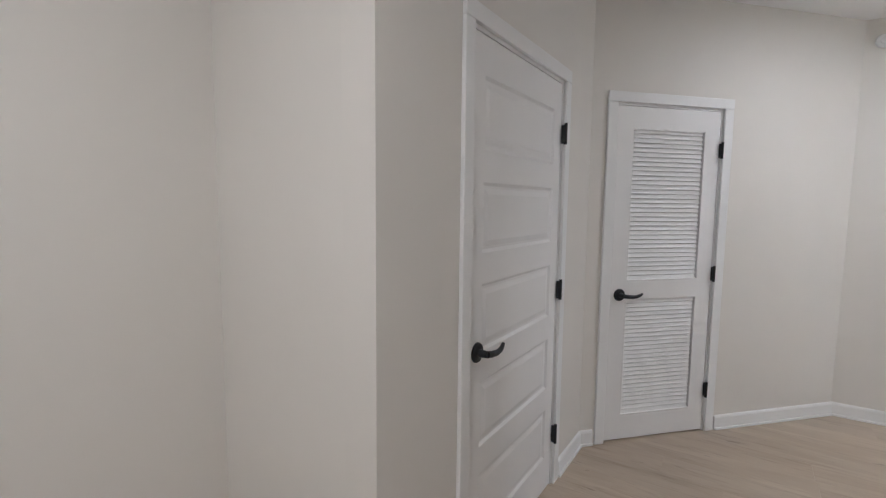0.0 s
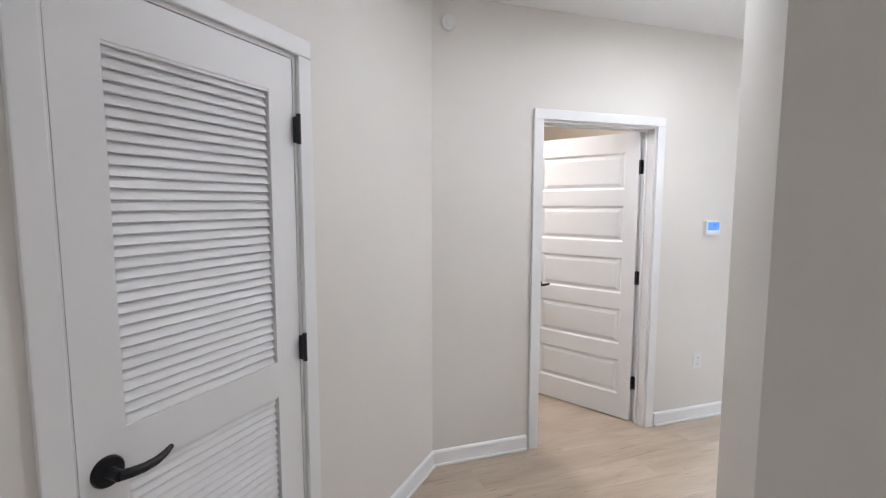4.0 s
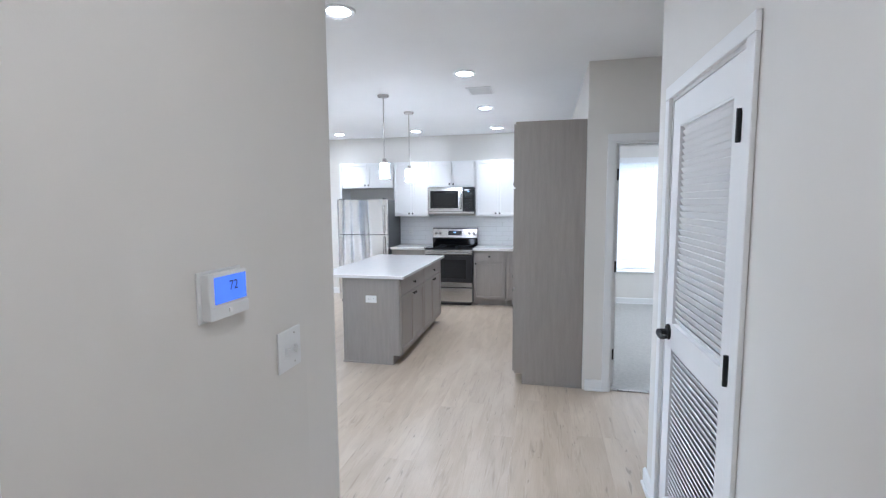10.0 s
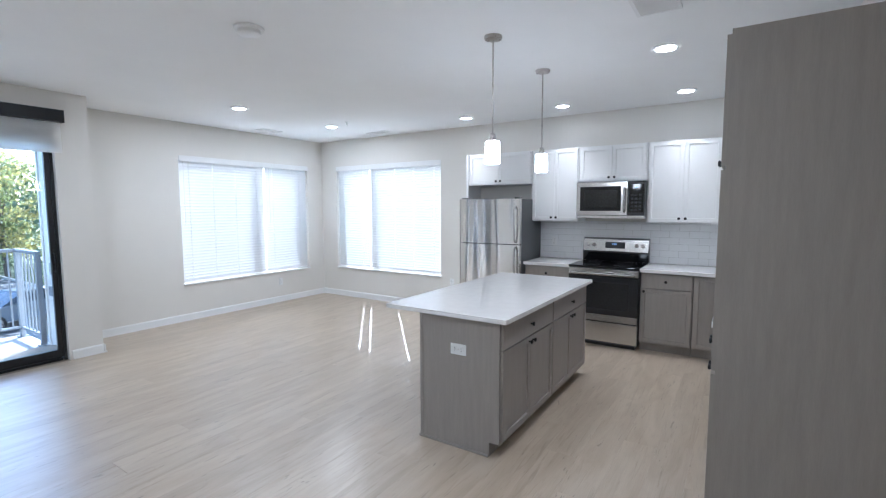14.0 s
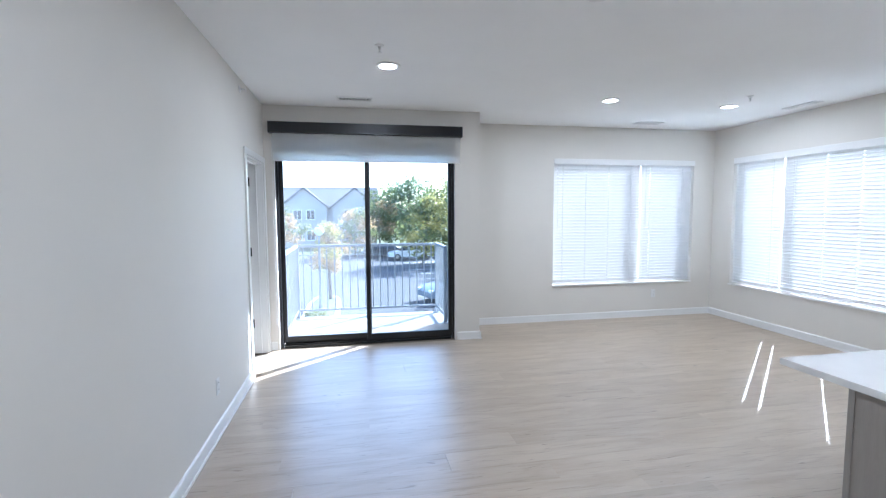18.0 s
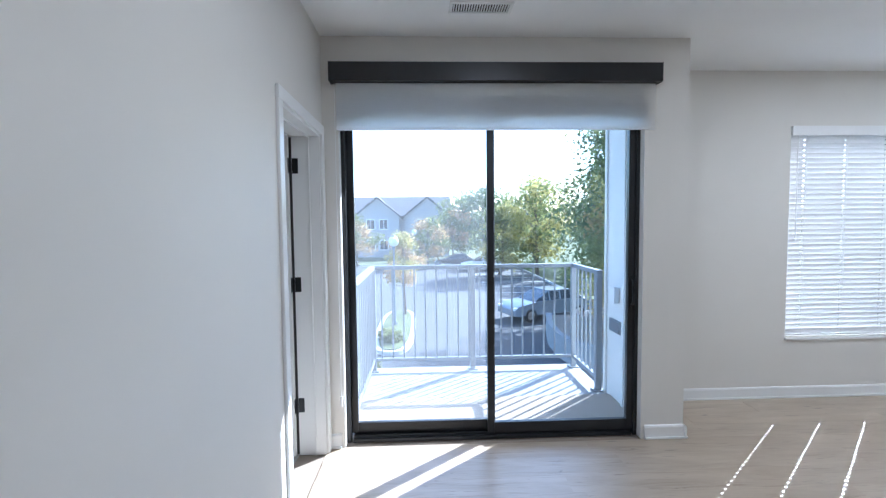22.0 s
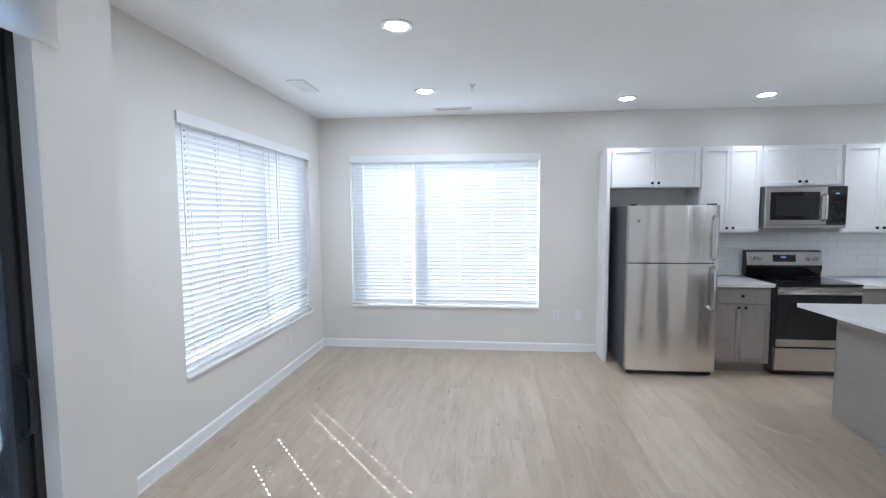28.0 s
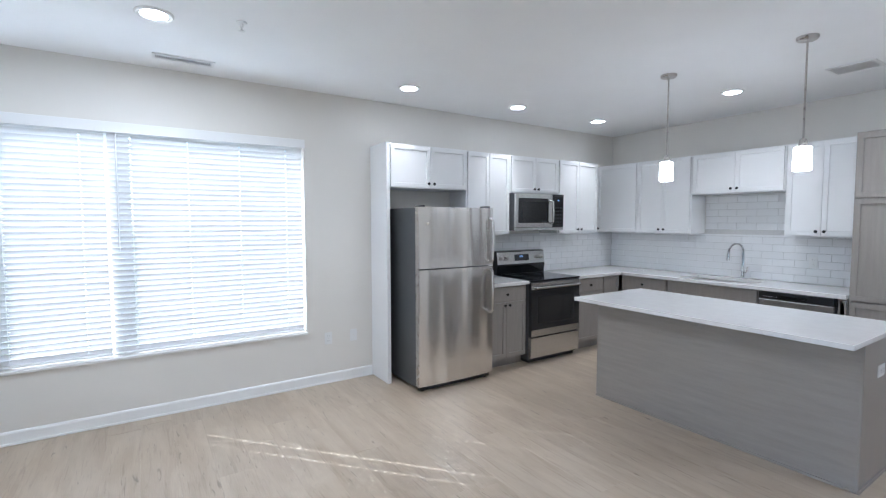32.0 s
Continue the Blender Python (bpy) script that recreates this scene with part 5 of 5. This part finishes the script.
tree(-2.5, 57.0, 5.6, 2.0, 9, [LEAF_O, LEAF_G], "small yellowing tree before the house", 0.25, 2200, 0.15, 16)
tree(-8.0, 44.0, 5.4, 2.0, 10, [LEAF_G, LEAF_Y], "small green tree beside the lot", 0.25, 2200, 0.14, 16)
tree(5.2, 55.0, 5.2, 2.3, 11, [LEAF_O, LEAF_G], "small yellowing tree before the house", 0.2, 2200, 0.15, 16)
tree(26.0, 56.0, 11.0, 4.2, 12, [LEAF_G, LEAF_D], "tall tree beyond the parking lot", 0.2, 3000, 0.22, 22)
tree(11.6, 47.5, 6.2, 2.2, 13, [LEAF_Y, LEAF_G], "pale yellow-green tree behind the parked cars", 0.12, 3000, 0.17, 20)
tree(9.6, 66.0, 8.6, 3.8, 14, [LEAF_D, LEAF_G], "green tree beyond the parking lot", 0.12, 3000, 0.2, 20)
tree(18.0, 60.0, 10.0, 4.2, 15, [LEAF_G, LEAF_Y], "tall green tree beyond the parking lot", 0.12, 3000, 0.22, 22)
tree(-13.0, 60.0, 6.0, 2.6, 16, [LEAF_O, LEAF_G], "small yellowing tree before the house", 0.2, 2000, 0.17, 16)
rngw = np.random.default_rng(77)
wblobs = [(float(x), 110 + 14 * rngw.random(), GZ + 2.5 + 4.5 * rngw.random(), 3.0 + 2.2 * rngw.random()) for x in np.arange(-110, 120, 2.2)]
vs, fs = leaves(rngw, wblobs, 12000, 0.6)
wm = bpy.data.meshes.new("far_woods")
wm.from_pydata(vs, [], fs)
wm.materials.append(LEAF_D)
tagged(new("far_woods", wm), "far belt of green autumn woods", "woods", "", "stuff")
rngh = np.random.default_rng(31)
for n_, (cx, cy, r_) in enumerate(((15.6, 39.0, 0.8), (16.2, 41.5, 0.9), (17.0, 44.0, 0.9), (14.9, 50.5, 0.9), (16.4, 53.0, 1.0), (3.1, 20.3, 0.35), (3.6, 23.8, 0.4), (3.3, 24.4, 0.35))):
    sh = thing("shrub", pose(cx, cy, GZ + (0.16 if n_ > 4 else 0)), "low rounded green shrub", "shrub", "shrubs")
    vs, fs = leaves(rngh, [(dx * r_ * 0.7, dy * r_ * 0.7, r_ * 0.55, r_ * 0.6) for dx, dy in ((-0.6, 0), (0.5, 0.3), (0.1, -0.5), (0, 0.6))], 700, 0.07)
    me = bpy.data.meshes.new("foliage")
    me.from_pydata(vs, [], fs)
    me.materials.append(LEAF_D if n_ < 5 else LEAF_G)
    ob = new("foliage", me)
    ob.parent = sh
    part("stem", tube((0, 0, -0.02), (0, 0, r_ * 0.6), 0.03, 0.01, 6), BARK, sh)

# the two-storey house across the lot, with gables to the front
hs = thing("house", pose(-1.0, 72, GZ), "long two-storey house with two front gables and a grey shingle roof", "house")
part("wall", cube(-20, 0, 0, 9.3, 11, 6.0), BRICK, hs)
rb = bm_new()
for x in (-20.6, 9.9):
    for y, z in ((-0.6, 5.85), (5.5, 8.8), (11.6, 5.85)):
        rb.verts.new((x, y, z))
rb.verts.ensure_lookup_table()
for q in ((0, 1, 4, 3), (1, 2, 5, 4), (0, 3, 5, 2), (0, 2, 1), (3, 4, 5)):
    rb.faces.new([rb.verts[i] for i in q])
part("roof", rb, ROOF, hs)
for gx in (-16.0, -8.2, -0.7, 6.3):
    gw, pk = 3.1, 8.55
    gb = bm_new()
    f0 = [gb.verts.new(v) for v in ((gx - gw, -0.9, 0), (gx + gw, -0.9, 0), (gx + gw, -0.9, 5.9), (gx, -0.9, pk - 0.25), (gx - gw, -0.9, 5.9))]
    f1 = [gb.verts.new((v.co.x, 5.5, v.co.z)) for v in f0]
    gb.faces.new(f0)
    for k in range(5):
        gb.faces.new((f0[k], f0[(k + 1) % 5], f1[(k + 1) % 5], f1[k]))
    gable = part("gable", gb, BRICK, hs)
    ob_ = bm_new()
    for s in (-1, 1):
        a = [ob_.verts.new(v) for v in ((gx, -1.3, pk), (gx + s * (gw + 0.5), -1.3, 5.6), (gx + s * (gw + 0.5), 5.5, 5.6), (gx, 5.5, pk), (gx, -1.3, pk - 0.28), (gx + s * (gw + 0.5), -1.3, 5.32), (gx + s * (gw + 0.5), 5.5, 5.32), (gx, 5.5, pk - 0.28))]
        for q in ((0, 1, 2, 3), (4, 7, 6, 5), (0, 4, 5, 1), (1, 5, 6, 2)):
            ob_.faces.new([a[i] for i in q])
    part("gable_roof", ob_, ROOF, gable)
    for wx in (-0.9, 0.9):
        for wz in (1.0, 3.9):
            wn_ = part("window", cube(gx + wx - 0.62, -0.97, wz, gx + wx + 0.62, -0.9, wz + 1.45), TRIM, hs)
            part("pane", cube(gx + wx - 0.52, -1.0, wz + 0.1, gx + wx - 0.03, -0.96, wz + 1.35), HPANE, wn_)
            part("pane", cube(gx + wx + 0.03, -1.0, wz + 0.1, gx + wx + 0.52, -0.96, wz + 1.35), HPANE, wn_)

def street_lamp(x, y, label):
    top = thing("street_lamp", pose(x, y, GZ), label, "lamp", "globe street lamps")
    part("pole", turned([(0.12, 0), (0.12, 0.25), (0.06, 0.4), (0.045, 3.62), (0.08, 3.68), (0.08, 3.76)], 14), RAIL, top, "", True)
    part("globe", moved(turned([(0.09, 0), (0.2, 0.09), (0.24, 0.22), (0.2, 0.36), (0.1, 0.44)], 18), Matrix.Translation((0, 0, 3.76))), PLASTIC, top, "white globe", True)
    part("finial", moved(turned([(0.1, 0), (0.11, 0.03), (0.03, 0.07), (0.02, 0.12)], 14), Matrix.Translation((0, 0, 4.195))), RAIL, top, "", True)


street_lamp(3.47, 26.9, "globe street lamp on a dark pole in the kerb island")
street_lamp(3.95, 47.0, "globe street lamp on a dark pole across the lot")


def car(m, paint, label):
    """A saloon seen from the side: x along, wheels on z = 0."""
    top = thing("car", m, label, "car", "parked cars")
    prof = [(-2.25, 0.35), (-2.3, 0.6), (-2.2, 0.88), (-1.5, 0.98), (-0.9, 1.02), (1.05, 0.98), (2.0, 0.82), (2.25, 0.62), (2.25, 0.35)]
    bm = bm_new()
    rings = []
    for yy, k in ((-0.86, 0.96), (-0.82, 1.0), (0.82, 1.0), (0.86, 0.96)):
        rings.append([bm.verts.new((x * (k if abs(yy) > 0.84 else 1), yy, z)) for x, z in prof])
    n = len(prof)
    for a, b in zip(rings, rings[1:]):
        for k in range(n):
            bm.faces.new((a[k], a[(k + 1) % n], b[(k + 1) % n], b[k]))
    bm.faces.new(rings[0])
    bm.faces.new(list(reversed(rings[-1])))
    part("body", bm, paint, top, "", True)
    cab = [(-1.75, 0.97), (-1.0, 1.42), (0.25, 1.44), (1.15, 0.97)]
    for name, k0, k1, mat in (("windows", 0.78, 0.64, HPANE),):
        bm = bm_new()
        lo = [bm.verts.new((x, s * (k0 if z < 1 else k1), z)) for s in (-1, 1) for x, z in cab]
        for q in ((0, 1, 2, 3), (7, 6, 5, 4), (0, 4, 5, 1), (1, 5, 6, 2), (2, 6, 7, 3)):
            bm.faces.new([lo[i] for i in q])
        part(name, bm, mat, top, "dark car windows")
    part("roof", cube(-1.0, -0.65, 1.41, 0.27, 0.65, 1.46, 0.02), paint, top)
    for x in (-1.0, -0.35, 0.27):
        for s in (-1, 1):
            part("pillar", moved(cube(-0.04, -0.02, 0, 0.04, 0.02, 0.5), Matrix.Translation((x, s * 0.76, 0.96)) @ Matrix.Rotation(radians(s * 14), 4, "X")), paint, top)
    for x in (-1.38, 1.38):
        for s in (-1, 1):
            w = part("wheel", moved(turned([(0.32, -0.1), (0.33, -0.06), (0.33, 0.06), (0.32, 0.1)], 20, "Y"), Matrix.Translation((x, s * 0.78, 0.33))), BLACK, top, "", True)
            part("rim", moved(turned([(0.2, -0.105), (0.2, 0.105)], 16, "Y"), Matrix.Translation((x, s * 0.78, 0.33))), NICKEL, w)
    for s in (-1, 1):
        part("headlight", cube(2.05, s * 0.55, 0.62, 2.27, s * 0.8, 0.75, 0.02), PLASTIC, top)
        part("tail_light", cube(-2.31, s * 0.55, 0.68, -2.18, s * 0.8, 0.84, 0.02), REDL, top)
    return top


REDL = material("tail_light", (0.35, 0.02, 0.02), 0.3)
car(pose(10.9, 28.7, GZ + 0.012, 0, 0, 200), material("grey_car_paint", (0.17, 0.19, 0.225), 0.3, coat=0.5), "silver-grey saloon parked on the lot")
car(pose(10.8, 51.5, GZ + 0.012, 0, 0, 183), material("white_car_paint", (0.75, 0.75, 0.75), 0.3, coat=0.5), "white saloon parked on the lot")
car(pose(8.2, 55.0, GZ + 0.012, 0, 0, 176), material("black_car_paint", (0.03, 0.03, 0.035), 0.3, coat=0.5), "black saloon parked on the lot")


# ---- ceiling fixtures ----
def downlight(x, y, lamp=None):
    top = thing("recessed_light", pose(x, y, H), "lit recessed ceiling light with a white trim ring, some added unseen as fill", "light", "recessed ceiling lights")
    part("trim_ring", turned([(0.100, -0.0005), (0.100, -0.006), (0.092, -0.014), (0.072, -0.010), (0.067, -0.004)], 32), PLASTIC, top, "", True)
    part("diffuser", turned([(0.066, -0.004), (0.066, -0.0105), (0.05, -0.0115)], 32), lamp or LAMP, top, "glowing warm-white diffuser")


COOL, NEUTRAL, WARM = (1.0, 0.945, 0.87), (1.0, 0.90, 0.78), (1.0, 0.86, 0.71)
for x, y, lamp, colour, watts, beam in (
        (6.87, 3.655, LAMP, COOL, 0.9, 150), (8.38, 3.67, LAMP, NEUTRAL, 0.9, 120), (9.88, 3.68, LAMP, NEUTRAL, 0.44, 78), (9.88, 4.95, LAMP, NEUTRAL, 0.44, 78), (9.88, 6.24, LAMP, NEUTRAL, 0.44, 78),
        (9.37, 8.18, LAMP, COOL, 3.2, 180), (7.88, 8.14, LAMP, COOL, 3.0, 180), (5.46, 7.375, LAMP, COOL, 2.3, 180), (5.40, 4.15, LAMP, COOL, 2.7, 180),
        # all five out of view: hall and bedroom ones are added fill light
        (3.0, 2.72, LAMP_WARM_UNSEEN, WARM, 0.7, 170), (1.75, 2.5, LAMP_WARM_UNSEEN, WARM, 0.2, 165), (0.8, -1.2, LAMP_WARM_UNSEEN, WARM, 1.5, 180), (2.2, 4.5, LAMP_WARM_UNSEEN, (1.0, 0.84, 0.66), 1.35, 180), (8.6, 0.6, LAMP, COOL, 6.0, 180)):
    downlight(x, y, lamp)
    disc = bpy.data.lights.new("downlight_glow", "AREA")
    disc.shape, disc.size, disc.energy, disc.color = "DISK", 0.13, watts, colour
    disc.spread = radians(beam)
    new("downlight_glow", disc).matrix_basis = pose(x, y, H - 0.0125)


def pendant(x, y):
    top = thing("pendant_lamp", pose(x, y, H), "slim nickel pendant with a lit white glass shade over the island", "lamp", "island pendants")
    part("canopy", turned([(0.062, -0.0005), (0.062, -0.012), (0.055, -0.022), (0.012, -0.026)], 28), NICKEL, top, "", True)
    part("rod", tube((0, 0, -0.02), (0, 0, -0.66), 0.006, 0.006, 12), NICKEL, top)
    part("socket_cap", turned([(0.012, -0.65), (0.022, -0.66), (0.026, -0.70), (0.026, -0.705)], 20), NICKEL, top, "", True)
    part("glass_shade", turned([(0.030, -0.702), (0.049, -0.708), (0.053, -0.858), (0.047, -0.861)], 28), OPAL, top, "glowing white opal glass shade", True)


pendant(7.48, 4.625)
pendant(8.42, 4.63)

sm = thing("smoke_detector", pose(6.47, 5.88, H), "round white smoke detector on the ceiling", "detector")
part("base", turned([(0.095, -0.0005), (0.095, -0.012), (0.088, -0.018)], 28), PLASTIC, sm, "", True)
part("housing", turned([(0.072, -0.018), (0.070, -0.038), (0.056, -0.05), (0.02, -0.054)], 28), PLASTIC, sm, "", True)
dv = thing("alarm_sounder", pose(1.655, 3.65, 2.59, 90, 0, 0), "small round white sounder high on the hall wall", "detector")
part("base", turned([(0.045, 0.0005), (0.045, 0.012), (0.04, 0.02)], 24), PLASTIC, dv, "", True)
part("cap", turned([(0.02, 0.02), (0.02, 0.028), (0.012, 0.032)], 20), PLASTIC, dv, "", True)


def register(x, y, w, d, n, turn, label):
    top = thing("ceiling_vent", pose(x, y, H, 0, 0, turn), label, "vent", "ceiling registers")
    part("backing", cube(-w / 2 + 0.015, -d / 2 + 0.015, -0.003, w / 2 - 0.015, d / 2 - 0.015, -0.0008), SLOT, top)
    fr_ = bm_new()
    add_box(fr_, -w / 2, -d / 2, -0.010, w / 2, -d / 2 + 0.02, -0.0005, 0.002)
    add_box(fr_, -w / 2, d / 2 - 0.02, -0.010, w / 2, d / 2, -0.0005, 0.002)
    add_box(fr_, -w / 2, -d / 2 + 0.02, -0.010, -w / 2 + 0.02, d / 2 - 0.02, -0.0005, 0.002)
    add_box(fr_, w / 2 - 0.02, -d / 2 + 0.02, -0.010, w / 2, d / 2 - 0.02, -0.0005, 0.002)
    part("frame", fr_, PLASTIC, top)
    for k in range(n):
        x0 = -w / 2 + 0.02 + (k + 0.5) * (w - 0.04) / n
        part("slat", moved(cube(-0.004, -d / 2 + 0.02, -0.001, 0.004, d / 2 - 0.02, 0.001), Matrix.Translation((x0, 0, -0.007)) @ Matrix.Rotation(radians(35), 4, "Y")), PLASTIC, top)


register(7.52, 3.61, 0.30, 0.25, 16, 0, "square white ceiling register over the kitchen")
register(9.08, 9.22, 0.36, 0.16, 22, 0, "white ceiling register before the window")
register(10.14, 7.98, 0.40, 0.12, 26, 90, "narrow white ceiling register beside the window")
register(5.20, 8.53, 0.36, 0.14, 22, 0, "white ceiling register before the sliding door")


def sprinkler(m, label):
    top = thing("sprinkler_head", m, label, "sprinkler", "fire sprinklers")
    part("escutcheon", turned([(0.032, -0.0005), (0.03, -0.006), (0.014, -0.010)], 20), PLASTIC, top, "", True)
    part("head", turned([(0.010, -0.008), (0.010, -0.03), (0.004, -0.034), (0.004, -0.048), (0.017, -0.050), (0.017, -0.053)], 16), PLASTIC, top, "", True)


sprinkler(pose(9.23, 7.74, H), "white sprinkler head on the ceiling")
sprinkler(pose(5.37, 6.93, H), "white sprinkler head on the ceiling")
sprinkler(pose(WEST, 7.93, 2.64, 0, -90, 0), "white sidewall sprinkler head high on the wall")

# ---- backsplash tiles ----
bs = thing("backsplash", pose(0, 0, 0), "white glazed tile backsplash round the kitchen corner", "backsplash", "", "structure")
part("grout_bed", cube(7.602, SOUTH + 0.0005, 0.913, EAST - 0.003, SOUTH + 0.004, UP - 0.001), GROUT, bs)
part("grout_bed", cube(8.275, SOUTH + 0.0005, UP, 9.13, SOUTH + 0.004, 1.849), GROUT, bs)
part("grout_bed", cube(EAST - 0.004, SOUTH + 0.005, 0.913, EAST - 0.0005, 5.45, UP - 0.001), GROUT, bs)
TW, TH_, TG = 0.203, 0.0765, 0.003
tile_meshes = {}


def tile(w, h, m):
    key = (round(w, 3), round(h, 3))
    if key not in tile_meshes:
        tile_meshes[key] = mesh_of("tile", cube(-w / 2, -0.0045, -h / 2, w / 2, 0.0, h / 2, 0.0015), TILE)
    ob = new("tile", tile_meshes[key])
    ob.parent = bs
    ob.matrix_basis = m @ pose(0, 0, 0, random.uniform(-0.25, 0.25), 0, random.uniform(-0.25, 0.25))


def tiled(u0, u1, z0, z1, place, first):
    row, z = first, z0
    while z < z1 - 0.01:
        h = min(TH_, z1 - z) - TG
        u = u0 - (TW / 2 if row % 2 else 0)
        while u < u1 - 0.012:
            a, b = max(u, u0), min(u + TW - TG, u1)
            if b - a > 0.012:
                tile(b - a, h, place((a + b) / 2, z + TG / 2 + h / 2))
            u += TW
        row, z = row + 1, z + TH_


tiled(7.604, EAST - 0.012, 0.914, UP - 0.001, lambda u, z: pose(u, SOUTH + 0.004, z, 0, 0, 180), 0)
tiled(8.277, 9.128, 0.914 + 7 * TH_ - 0.0, 1.849, lambda u, z: pose(u, SOUTH + 0.004, z, 0, 0, 180), 1)
tiled(SOUTH + 0.012, 5.45, 0.914, UP - 0.001, lambda u, z: pose(EAST - 0.004, u, z, 0, 0, -90), 0)

# ---- floor planks ----
PWID, PLEN = 0.20, 1.52
plank_meshes = {}
rngp = random.Random(5)


def planks(x0, x1, y0, y1):
    y = y0
    while y < y1 - 0.01:
        w = min(PWID, y1 - y)
        x = x0 - rngp.random() * PLEN
        while x < x1:
            a, b = max(x, x0), min(x + PLEN, x1)
            if b - a > 0.02:
                key = (round(b - a, 2), round(w, 3))
                if key not in plank_meshes:
                    plank_meshes[key] = mesh_of("plank", cube(-key[0] / 2, -w / 2 + 0.00015, -0.0036, key[0] / 2, w / 2 - 0.00015, 0.004, 0.0003), FLOOR)
                ob = new("plank", plank_meshes[key])
                ob.parent = floor
                ob.location = ((a + b) / 2, y + w / 2, 0)
            x += PLEN
        y += PWID


planks(-0.53, 1.54, -1.26, 2.34)
planks(1.54, 5.44, 1.54, 2.34)
planks(5.44, 6.80, 1.14, 2.34)
planks(0.19, 6.80, 2.34, 2.54)
planks(0.19, EAST, 2.54, 3.54)
planks(0.19, 4.2, 3.54, 3.65)
planks(4.2, EAST, 3.54, 8.94)
planks(6.54, EAST, 8.94, 9.60)
planks(1.65, 3.55, 3.65, 5.45)
